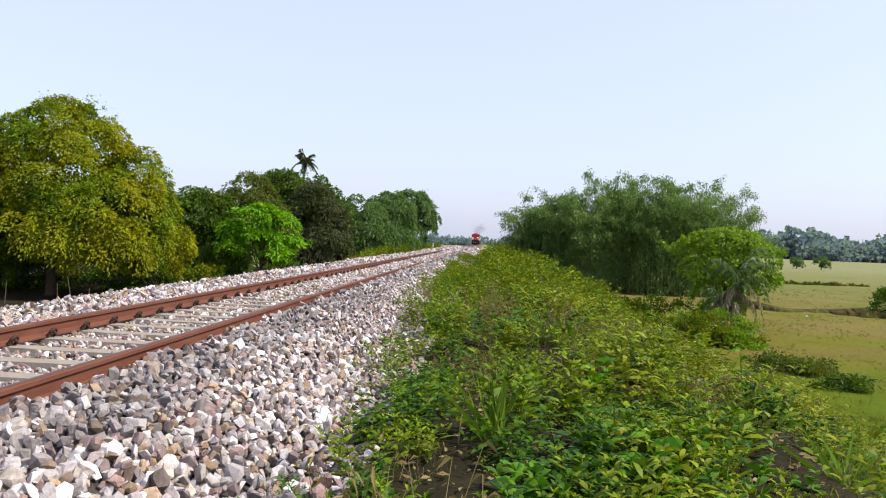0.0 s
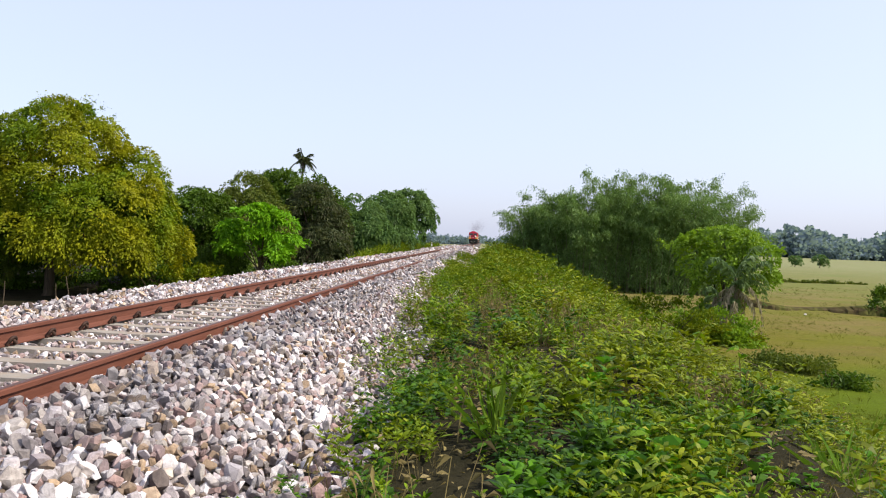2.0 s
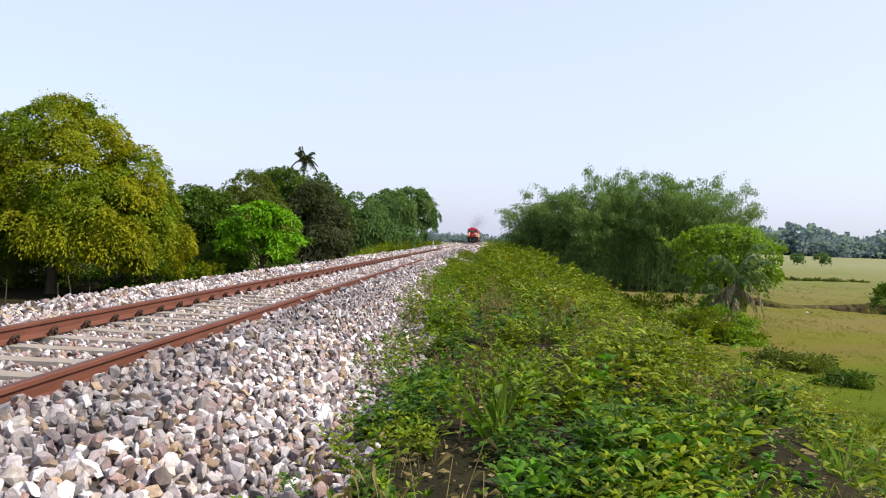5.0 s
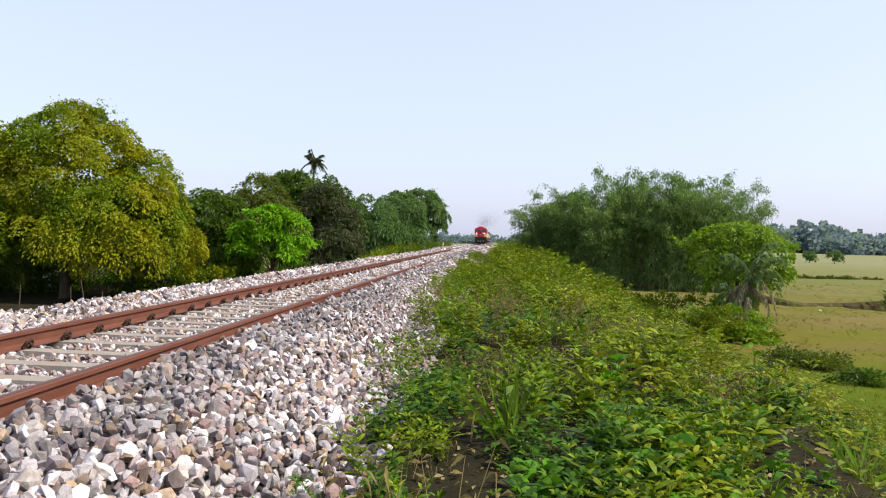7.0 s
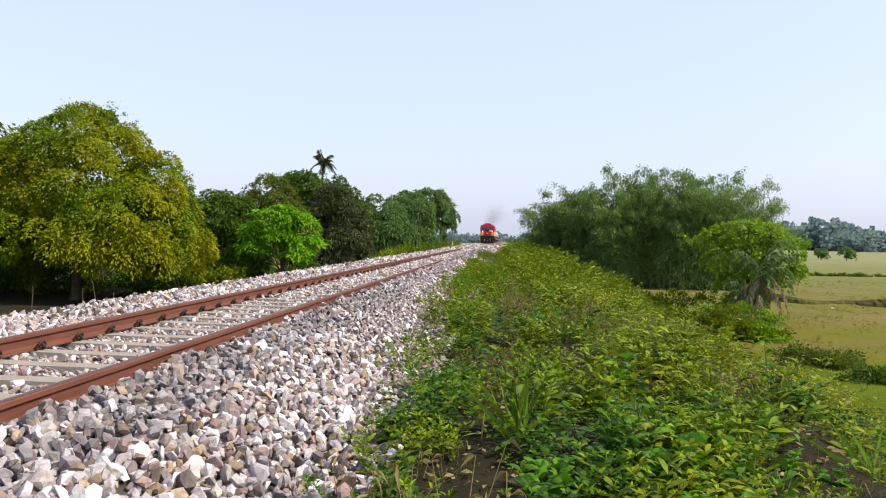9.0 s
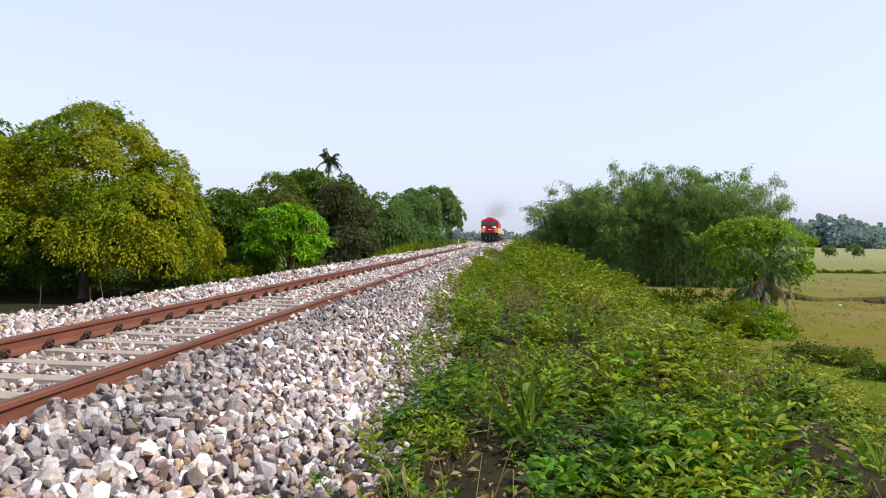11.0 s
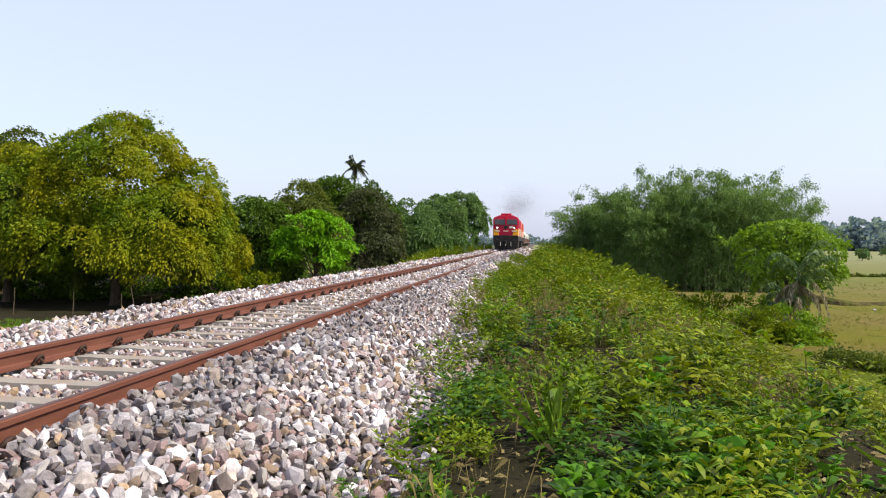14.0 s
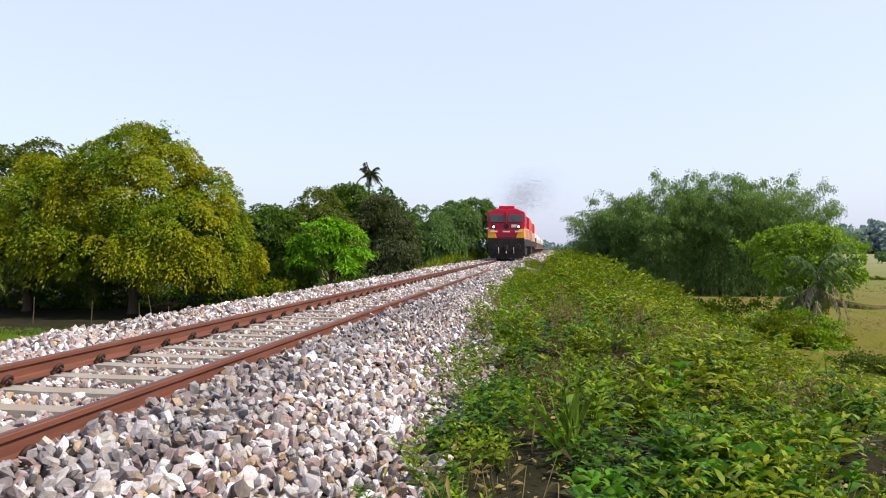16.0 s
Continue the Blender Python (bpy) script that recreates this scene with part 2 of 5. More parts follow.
GLASS = glass_dark()
LAMP = glowing("headlamp_lens", (1.0, 0.95, 0.85), 2.0)


SMOKE = surface("exhaust_soot", (0.12, 0.10, 0.11), (0.22, 0.19, 0.21), 1.0, 1.0, bump=0.0)


# ---------------------------------------------------------------- mesh tools
def tri_mesh(name, V, F, mat, smooth=False):
    """A mesh from arrays of corners and triangles."""
    V, F = np.asarray(V, np.float32), np.asarray(F, np.int32)
    me = bpy.data.meshes.new(name)
    me.vertices.add(len(V))
    me.vertices.foreach_set("co", V.ravel())
    me.loops.add(F.size)
    me.loops.foreach_set("vertex_index", F.ravel())
    me.polygons.add(len(F))
    me.polygons.foreach_set("loop_start", np.arange(0, F.size, 3, dtype=np.int32))
    me.polygons.foreach_set("use_smooth", np.full(len(F), smooth, bool))
    me.update(calc_edges=True)
    me.materials.append(mat)
    return me


def under(ob, parent):
    ob.parent = parent
    return ob


def array_part(name, V, F, mat, parent=None, label="", smooth=False):
    ob = new(name, tri_mesh(name, V, F, mat, smooth))
    if parent:
        under(ob, parent)
    if label:
        tagged(ob, label)
    return ob


def part(name, bm, material, parent=None, label="", smooth=False):
    """Links a bmesh as one mesh object under a thing."""
    me = bpy.data.meshes.new(name)
    bmesh.ops.recalc_face_normals(bm, faces=bm.faces)
    if smooth:
        for f in bm.faces:
            f.smooth = True
    bm.to_mesh(me)
    bm.free()
    me.materials.append(material)
    ob = new(name, me)
    if parent:
        under(ob, parent)
    if label:
        tagged(ob, label)
    return ob


def empty(name, at=(0, 0, 0)):
    ob = new(name)
    ob.location = at
    return ob


def box(bm, x0, x1, y0, y1, z0, z1, bevel=0.0):
    made = bmesh.ops.create_cube(bm, size=1.0, matrix=Matrix.Translation(((x0 + x1) / 2, (y0 + y1) / 2, (z0 + z1) / 2)) @ Matrix.Diagonal((x1 - x0, y1 - y0, z1 - z0, 1)))
    if bevel:
        es = list({e for v in made["verts"] for e in v.link_edges})
        bmesh.ops.bevel(bm, geom=es, offset=bevel, segments=2, affect="EDGES", profile=0.5)
    return bm


def boxed(x0, x1, y0, y1, z0, z1, bevel=0.0):
    return box(bmesh.new(), x0, x1, y0, y1, z0, z1, bevel)


def rod(bm, a, b, r0, r1=None, sides=8):
    a, b = Vector(a), Vector(b)
    m = Matrix.Translation((a + b) / 2) @ (b - a).to_track_quat("Z", "Y").to_matrix().to_4x4()
    bmesh.ops.create_cone(bm, cap_ends=True, segments=sides, radius1=r0, radius2=r0 if r1 is None else r1, depth=(b - a).length, matrix=m)
    return bm


def extruded(bm, outline, y0, y1):
    """A profile in x and z carried along y."""
    a = [bm.verts.new((x, y0, z)) for x, z in outline]
    b = [bm.verts.new((x, y1, z)) for x, z in outline]
    k = len(outline)
    for i in range(k):
        bm.faces.new((a[i], a[(i + 1) % k], b[(i + 1) % k], b[i]))
    bm.faces.new(a)
    bm.faces.new(b)
    return bm


def tubes(paths, sides=5):
    """Tapered limbs: each path is a list of (point, radius)."""
    Vs, Fs, at = [], [], 0
    for path in paths:
        P = np.array([p for p, _ in path], float)
        r = np.array([q for _, q in path], float)
        d = np.gradient(P, axis=0)
        d /= np.linalg.norm(d, axis=1)[:, None] + 1e-9
        ref = np.where(np.abs(d[:, 2:3]) > 0.9, [[1.0, 0, 0]], [[0, 0, 1.0]])
        u = np.cross(d, ref)
        u /= np.linalg.norm(u, axis=1)[:, None] + 1e-9
        w = np.cross(d, u)
        ang = np.arange(sides) * 2 * np.pi / sides
        ring = P[:, None] + r[:, None, None] * (np.cos(ang)[None, :, None] * u[:, None] + np.sin(ang)[None, :, None] * w[:, None])
        Vs.append(ring.reshape(-1, 3))
        for i in range(len(P) - 1):
            for j in range(sides):
                a, b = at + i * sides + j, at + i * sides + (j + 1) % sides
                Fs += [(a, b, b + sides), (a, b + sides, a + sides)]
        at += len(P) * sides
    return np.concatenate(Vs), np.array(Fs)


def blades(points, heading, size, width, droop=0.25, jitter=1.0):
    """Closer leaves: six corners, arched along their length."""
    k = len(points)
    d = heading + rng.normal(0, 0.45 * jitter, (k, 3))
    d /= np.linalg.norm(d, axis=1)[:, None] + 1e-9
    s = np.cross(d, rng.normal(0, 0.35, (k, 3)) + (0, 0, 1))
    s /= np.linalg.norm(s, axis=1)[:, None] + 1e-9
    L = np.broadcast_to(np.asarray(size, float), (k,))[:, None]
    W, down = L * width, np.array((0, 0, 1.0)) * droop * L
    c1, c2, tip = points + d * L * 0.32 - down * 0.05, points + d * L * 0.66 - down * 0.4, points + d * L - down
    V = np.stack([points, c1 + s * W, c1 - s * W, c2 + s * W * 0.8, c2 - s * W * 0.8, tip], 1).reshape(-1, 3)
    i = np.arange(k)[:, None] * 6
    return V, np.concatenate([i + [[0, 1, 2]], i + [[1, 3, 2]], i + [[2, 3, 4]], i + [[3, 5, 4]]])


def leaves(points, heading, size, width, droop=0.25, jitter=1.0, facing=None):
    """One folded blade at each point. heading: the way it grows; size: length of each; facing: the side it turns to the light."""
    k = len(points)
    d = heading + rng.normal(0, 0.45 * jitter, (k, 3))
    d /= np.linalg.norm(d, axis=1)[:, None] + 1e-9
    s = np.cross(d, rng.normal(0, 1, (k, 3)) if facing is None else facing + rng.normal(0, 0.35, (k, 3)))
    s /= np.linalg.norm(s, axis=1)[:, None] + 1e-9
    L = np.broadcast_to(np.asarray(size, float), (k,))[:, None]
    W = L * width
    tip = points + d * L
    tip[:, 2] -= droop * L[:, 0]
    mid = points + d * L * 0.45
    up = np.cross(s, d) * W * 0.25
    V = np.stack([points, mid + s * W + up, tip, mid - s * W + up], 1).reshape(-1, 3)
    i = np.arange(k)[:, None] * 4
    F = np.concatenate([i + [[0, 1, 2]], i + [[0, 2, 3]]])
    return V, F


def scattered(kinds, spots):
    """Joins many turned, scaled copies of small forms. spots: kind, x, y, z, turn, scale, stretch, lean x, lean y."""
    Vs, Fs, at = [], [], 0
    spots = np.asarray(spots, float)
    for k, (V, F) in enumerate(kinds):
        S = spots[spots[:, 0] == k]
        if not len(S):
            continue
        c, s = np.cos(S[:, 4]), np.sin(S[:, 4])
        sc, st = S[:, 5], S[:, 6]
        X = (V[None, :, 0] * c[:, None] - V[None, :, 1] * s[:, None]) * sc[:, None]
        Y = (V[None, :, 0] * s[:, None] + V[None, :, 1] * c[:, None]) * sc[:, None]
        Z = V[None, :, 2] * (sc * st)[:, None]
        X, Y = X + Z * S[:, 7:8] + S[:, 1:2], Y + Z * S[:, 8:9] + S[:, 2:3]
        W = np.stack([X, Y, Z + S[:, 3:4]], 2).reshape(-1, 3)
        Vs.append(W)
        Fs.append((F[None] + (np.arange(len(S)) * len(V))[:, None, None]).reshape(-1, 3) + at)
        at += len(W)
    return np.concatenate(Vs), np.concatenate(Fs)


def wave(x, y, s, seed=0.0):
    """Smooth unevenness of the ground, within about one."""
    return (np.sin(x * s * 1.3 + seed) * np.cos(y * s + seed * 2.1) + 0.5 * np.sin(x * s * 2.7 + y * s * 1.9 + seed * 3.3) + 0.3 * np.sin(x * s * 5.1 - y * s * 4.3 + seed)) / 1.8


# ---------------------------------------------------------------- ground
TRACK, RAIL_A, RAIL_B = -3.87, -3.0, -4.74     # middle of the track, its two rails; rail tops at z = 0
VERGE_Z, FIELD_Z, WEST_Z = -0.66, -2.3, -2.0


def ground_z(x, y):
    x, y = np.asarray(x, float), np.asarray(y, float)
    edge = 2.5 + 0.35 * np.sin(y * 0.21) + 0.2 * np.sin(y * 0.53 + 1)
    right = VERGE_Z + (FIELD_Z - VERGE_Z) * np.clip((x - edge) / 3.6, 0, 1) ** 0.9
    left = VERGE_Z + (WEST_Z - VERGE_Z) * np.clip((-7.6 - x) / 2.6, 0, 1)
    z = np.where(x > TRACK, right, left)
    bund = 0.12 * np.exp(-((y - 44.5 + 0.25 * (x - 18) + 0.5 * np.sin(x * 0.7)) / 0.8) ** 2) * np.clip((x - 13) / 3, 0, 1) * np.clip((60 - x) / 20, 0, 1)
    bund += 0.35 * np.exp(-((y - 80 - 0.1 * x) / 1.5) ** 2) * np.clip((x - 14) / 4, 0, 1)
    return z + bund + 0.05 * wave(x, y, 0.7) * (np.abs(x - TRACK) > 2.9) + 0.06 * wave(x, y, 0.15, 2.0) * (x > 6)


def grid_lines(far, near, step, grow):
    a = list(np.arange(-near, near + 1e-6, step))
    s, x = step, near
    while x < far:
        s *= grow
        x = min(far, x + s)
        a = [-x] + a + [x]
    return np.array(a)


gx, gy = grid_lines(2600, 26, 0.4, 1.16), grid_lines(4200, 56, 0.7, 1.14)
X, Y = np.meshgrid(gx, gy, indexing="ij")
V = np.stack([X, Y, ground_z(X, Y)], 2).reshape(-1, 3)
ny = len(gy)
i = (np.arange(len(gx) - 1)[:, None] * ny + np.arange(ny - 1)[None]).ravel()
F = np.concatenate([np.stack([i, i + ny, i + ny + 1], 1), np.stack([i, i + ny + 1, i + 1], 1)])
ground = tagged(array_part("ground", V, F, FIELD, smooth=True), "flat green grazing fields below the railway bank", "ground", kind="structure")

# ---------------------------------------------------------------- track bed


def bed_z(x):
    x = np.asarray(x, float)
    return np.where(x > TRACK, -0.225 - np.clip(x - TRACK - 1.75, 0, 9) * 0.47, -0.225 - np.clip(-6.75 - x, 0, 9) * 0.6)


bm = bmesh.new()
extruded(bm, [(-8.2, -1.4), (-8.0, -1.05), (-6.75, -0.26), (TRACK + 1.75, -0.26), (-0.99, -0.80), (-0.9, -1.0)], -40, 900)
ballast = tagged(part("ballast_bed", bm, BED), "bank of pale crushed stone ballast under the track", "ballast", kind="structure")


def stone_forms(count, corners):
    """Broken stones: blocky hulls with knocked-off corners."""
    out = []
    for k in range(count):
        b = bmesh.new()
        axes = np.array((1.0, rng.uniform(0.58, 0.92), rng.uniform(0.42, 0.72))) * 1.14
        cube = np.array([(x, y, z) for x in (-1, 1) for y in (-1, 1) for z in (-1, 1)], float) * 0.60
        pts = [q * rng.uniform(0.72, 1.12, 3) for q in cube[:8 if corners > 9 else 6 + k % 3]]
        for q in rng.normal(0, 1, (max(1, corners - 8), 3)):
            pts.append(q / np.linalg.norm(q) * rng.uniform(0.85, 1.1))
        skew = rng.normal(0, 0.12, 3)
        lie = np.array(Euler(tuple(rng.uniform(0, 6.28, 3))).to_matrix())
        for q in pts:
            q = lie @ (np.array((q[0] + skew[0] * q[2], q[1] + skew[1] * q[0], q[2] + skew[2] * q[1])) * axes)
            b.verts.new(q)
        bmesh.ops.convex_hull(b, input=b.verts)
        for v in [v for v in b.verts if not v.link_faces]:
            b.verts.remove(v)
        bmesh.ops.triangulate(b, faces=b.faces)
        b.verts.index_update()
        out.append((np.array([v.co for v in b.verts]), np.array([[v.index for v in f.verts] for f in b.faces])))
        b.free()
    return out


STONES = stone_forms(40, 15)
ROUGH_STONES = stone_forms(24, 9)
SLEEPER_STEP, SLEEPER_0 = 0.672, 3.123


def stone_spots(y0, y1, step, size, x0=-7.6, x1=-0.75, low=-0.2, high=0.75):
    xs, ys = np.meshgrid(np.arange(x0, x1, step), np.arange(y0, y1, step))
    x, y = xs.ravel() + rng.uniform(-0.5, 0.5, xs.size) * step, ys.ravel() + rng.uniform(-0.5, 0.5, xs.size) * step
    off = np.abs((y - SLEEPER_0 + SLEEPER_STEP / 2) % SLEEPER_STEP - SLEEPER_STEP / 2)
    buried = y > 13.2 + 0.6 * np.sin(x * 3.0)
    keep = (buried | ~((np.abs(x - TRACK) < 0.80) & (off < 0.135))) & (np.abs(x - RAIL_A) > 0.085) & (np.abs(x - RAIL_B) > 0.085)
    x, y, buried = x[keep], y[keep], buried[keep]
    k = len(x)
    s = size * rng.uniform(0.6, 1.35, k) * np.where(rng.random(k) < 0.08, 1.22, 1)
    heap = 0.085 * np.exp(-((x - TRACK - 1.05) / 0.35) ** 2) + 0.05 * np.exp(-((x + 6.4) / 0.5) ** 2)
    z = np.maximum(bed_z(x), np.where(x > -1.6, ground_z(x, y) + 0.05, -9)) + heap + s * rng.uniform(low, high, k) + 0.025 * wave(x, y, 3.0)
    inside = np.abs(x - TRACK) < 0.8
    s = np.where(inside, s * 0.8, s)
    z = np.where(inside, np.minimum(z, np.where(buried, -0.195 + 0.035 * wave(x, y, 1.7), -0.222) + 0.03 * rng.random(k)), z)
    return np.stack([rng.integers(0, len(STONES), k), x, y, z, rng.uniform(0, 6.28, k), s, rng.uniform(0.7, 1.25, k), rng.normal(0, 0.3, k), rng.normal(0, 0.3, k)], 1)


near_spots = np.concatenate([stone_spots(3.2, 9.5, 0.070, 0.046, low=-0.7, high=0.1), stone_spots(3.2, 9.5, 0.086, 0.047, low=0.1, high=0.95)])
pick = (near_spots[:, 1] > -2.55) & (near_spots[:, 1] < -1.1) & (near_spots[:, 2] > 4.3) & (near_spots[:, 2] < 5.4) & (near_spots[:, 3] > bed_z(near_spots[:, 1]) + 0.012)
single = near_spots[pick][:300]
V, F = scattered(STONES, np.concatenate([near_spots[~pick], near_spots[pick][300:]]))
tagged(array_part("crushed_stones", V, F, STONE, ballast), kind="stuff")
far_spots = np.concatenate([stone_spots(9.5, 20, 0.085, 0.050, low=-0.6, high=0.2), stone_spots(9.5, 20, 0.095, 0.050, low=0.2, high=1.0), stone_spots(20, 36, 0.11, 0.075), stone_spots(36, 80, 0.19, 0.11), stone_spots(80, 170, 0.40, 0.19)])
far_spots[:, 0] %= len(ROUGH_STONES)
V, F = scattered(ROUGH_STONES, far_spots)
tagged(array_part("far_crushed_stones", V, F, STONE, ballast), kind="stuff")

# ---------------------------------------------------------------- rails and sleepers
RAIL_PROFILE = [(-0.075, -0.172), (0.075, -0.172), (0.075, -0.160), (0.022, -0.142), (0.010, -0.128), (0.010, -0.050), (0.036, -0.038), (0.036, -0.008), (0.028, 0.0),
                (-0.028, 0.0), (-0.036, -0.008), (-0.036, -0.038), (-0.010, -0.050), (-0.010, -0.128), (-0.022, -0.142), (-0.075, -0.160)]
for x in (RAIL_A, RAIL_B):
    bm = bmesh.new()
    extruded(bm, [(x + a, b) for a, b in RAIL_PROFILE], -40, 900)
    rail = tagged(part("rail", bm, RAIL_RUST), "rust-brown flat-bottomed steel rail on concrete sleepers", "rail", "rails of the track", "structure")
    part("running_face", boxed(x - 0.020, x + 0.024, -40, 900, -0.004, 0.0025), RAIL_TOP, rail, "worn brown running face")


def sleeper(y):
    bm = bmesh.new()
    extruded(bm, [(-1.37, -0.36), (1.37, -0.36), (1.37, -0.19), (1.30, -0.178), (0.62, -0.178), (0.45, -0.184), (-0.45, -0.184), (-0.62, -0.178), (-1.30, -0.178), (-1.37, -0.19)], -0.125, 0.125)
    top = [v for v in bm.verts if v.co.z > -0.3]
    for v in top:
        v.co.y *= 0.82
    bmesh.ops.bevel(bm, geom=[e for e in bm.edges if all(v in top for v in e.verts)], offset=0.012, segments=2, affect="EDGES")
    root = part("sleeper", bm, CONCRETE)
    root.location = (TRACK, y, 0)
    for side in (-1, 1):
        for inner in (-1, 1):
            cx = side * 0.87 + inner * 0.088
            V, F = tubes([[((cx + inner * 0.03 * math.sin(a), 0.062 * math.cos(a), -0.150 + 0.066 * math.sin(a)), 0.017) for a in np.linspace(-0.25, 3.4, 11)], [((cx - inner * 0.02, -0.03, -0.15), 0.02), ((cx + inner * 0.012, 0.0, -0.10), 0.024), ((cx + inner * 0.03, 0.035, -0.15), 0.02)]], 6)
            array_part("rail_clip", V, F, CLIP_IRON, root, "rusty spring clip", True)
    return tagged(root, "grey concrete sleeper half buried in ballast", "sleeper", "sleepers of the track")


first = sleeper(SLEEPER_0 - 2 * SLEEPER_STEP)
for k in range(-1, 112):
    copy_thing(first, pose(TRACK, SLEEPER_0 + k * SLEEPER_STEP, 0))

# ---------------------------------------------------------------- trees


def crown_points(lobes, count, shell=0.62, gather=9):
    """Sprays of leaves gathered into clumps near the outside of each lobe."""
    vol = np.array([l[3] * l[4] + l[4] * l[5] + l[3] * l[5] for l in lobes])
    P, N = [], []
    for l, share in zip(lobes, vol / vol.sum()):
        m = max(8, int(count * share / 24))
        boughs = max(6, m // gather)
        d = rng.normal(0, 1, (boughs, 3))
        d /= np.linalg.norm(d, axis=1)[:, None]
        r = rng.uniform(shell, 1.0, boughs) ** 0.6 * (1 + np.clip(rng.normal(0, 0.05, boughs), -0.1, 0.07))
        size = np.array(l[3:6])
        c = np.array(l[:3]) + d * r[:, None] * size
        which = rng.integers(0, boughs, m)
        c = c[which] + np.clip(rng.normal(0, 0.5, (m, 3)), -1, 1) * (0.36 * size.mean() + 0.1) * (1, 1, 0.55)
        d = d[which]
        k = 24
        q = np.repeat(c, k, 0) + rng.normal(0, 0.05 * size.mean() + 0.08, (m * k, 3)).clip(-0.4, 0.4) * (1, 1, 0.6)
        P.append(q)
        N.append(np.repeat(d, k, 0))
    return np.concatenate(P), np.concatenate(N)


def boughs_on(lobes, count, bough, hang, flat=0.35, close=1.9):
    """Leaf places on many small domes that sit on the lobes and hang down at their rims: place, heading, facing."""
    area = np.array([l[3] * l[4] + l[4] * l[5] + l[3] * l[5] for l in lobes])
    C, A, B = [], [], []
    for i, l in enumerate(lobes):
        k = max(5, int(area[i] * close / bough ** 2))
        d = rng.normal(0, 1, (k, 3))
        d /= np.linalg.norm(d, axis=1)[:, None]
        d = d[d[:, 2] > rng.uniform(-0.75, -0.2, k)]
        c = np.array(l[:3]) + d * np.array(l[3:6]) * rng.uniform(0.74, 1.0, (len(d), 1))
        out = np.ones(len(c), bool)
        for j, o in enumerate(lobes):
            if j != i:
                out &= (((c - np.array(o[:3])) / np.array(o[3:6])) ** 2).sum(1) > 0.45
        C.append(c[out])
        A.append(d[out] * (0.75, 0.75, 0.6) + (0, 0, 0.55))
        B.append(bough * rng.uniform(0.55, 1.3, out.sum()))
    C, A, B = np.concatenate(C), np.concatenate(A), np.concatenate(B)
    A /= np.linalg.norm(A, axis=1)[:, None]
    per = np.maximum(6, (count * B ** 2 / (B ** 2).sum()).astype(int))
    w = np.repeat(np.arange(len(C)), per)
    n = len(w)
    U = np.cross(A, rng.normal(0, 1, A.shape))
    U /= np.linalg.norm(U, axis=1)[:, None] + 1e-9
    W = np.cross(A, U)
    twig = np.floor(rng.random(n) * 11) * 0.571 + rng.normal(0, 0.13, n)       # leaves follow about eleven twigs
    rho = rng.random(n) ** 0.6
    rad = (np.cos(twig)[:, None] * U[w] + np.sin(twig)[:, None] * W[w])
    b = B[w][:, None]
    P = C[w] + rad * b * rho[:, None] + A[w] * b * flat * (1 - rho[:, None] ** 2) + rng.normal(0, 0.08, (n, 3)) * b
    P[:, 2] -= hang * B[w] * rho ** 2
    H = rad * 0.8 + A[w] * 0.3 - np.outer(rho, (0, 0, hang * 0.45))
    return P, H, A[w] * (1 - 0.5 * rho[:, None]) + rad * 0.5


def tree(name, at, lobes, count, leaf, mat, label, width=0.22, droop=0.35, trunk=0.22, limbs=8, group="", bough=0.62, hang=0.32, flat=0.5, wisps=0.08, close=1.9):
    """Tapered trunk, limbs out to the lobes and a crown of single leaves. lobes: centre from the base and three radii."""
    x, y = at
    z = float(ground_z(x, y)) - 0.1
    root = empty(name, (x, y, z))
    top = max(l[2] for l in lobes)
    fork = top * 0.35
    paths = [[((0, 0, 0), trunk * 1.5), ((0.03, 0.02, 0.3), trunk), ((0.1, -0.05, fork), trunk * 0.75), ((0.0, 0.1, top * 0.8), trunk * 0.35)]]
    for l in (lobes * 4)[:max(limbs, len(lobes))]:
        e = np.array(l[:3]) + rng.normal(0, 0.35, 3) * np.array(l[3:6])
        s = np.array((0.08, -0.03, fork * rng.uniform(0.6, 1.2)))
        m = (s + e) / 2 + rng.normal(0, 0.15, 3) + (0, 0, 0.15 * top)
        paths.append([(tuple(s), trunk * 0.5), (tuple(m), trunk * 0.32), (tuple(e), trunk * 0.08)])
    V, F = tubes(paths, 7)
    array_part("trunk", V, F, BARK, root, "dark tapered trunk with spreading limbs", smooth=True)
    P, H, A = boughs_on(lobes, count, bough, hang, flat, close)
    V, F = leaves(P, H, leaf * rng.uniform(0.6, 1.4, len(P)), width, droop, 0.7, A)
    inner = [(*l[:3], l[3] * 0.8, l[4] * 0.8, l[5] * 0.8) for l in lobes]
    P, N = crown_points(inner, count // 6, 0.3)
    V2, F2 = leaves(P, N, leaf * 1.6 * rng.uniform(0.7, 1.3, len(P)), 0.3, droop)
    P, N = crown_points([(*l[:3], l[3] * 1.04, l[4] * 1.04, l[5] * 1.06) for l in lobes], max(48, int(count * wisps)), 0.9, 3)   # loose outer sprays
    V3, F3 = leaves(P, N * 0.6, leaf * rng.uniform(0.5, 1.1, len(P)), width, droop, 1.3)
    array_part("crown", np.concatenate([V, V2, V3]), np.concatenate([F, F2 + len(V), F3 + len(V) + len(V2)]), mat, root, "crown of small loose leaves")
    return tagged(root, label, "tree", group)


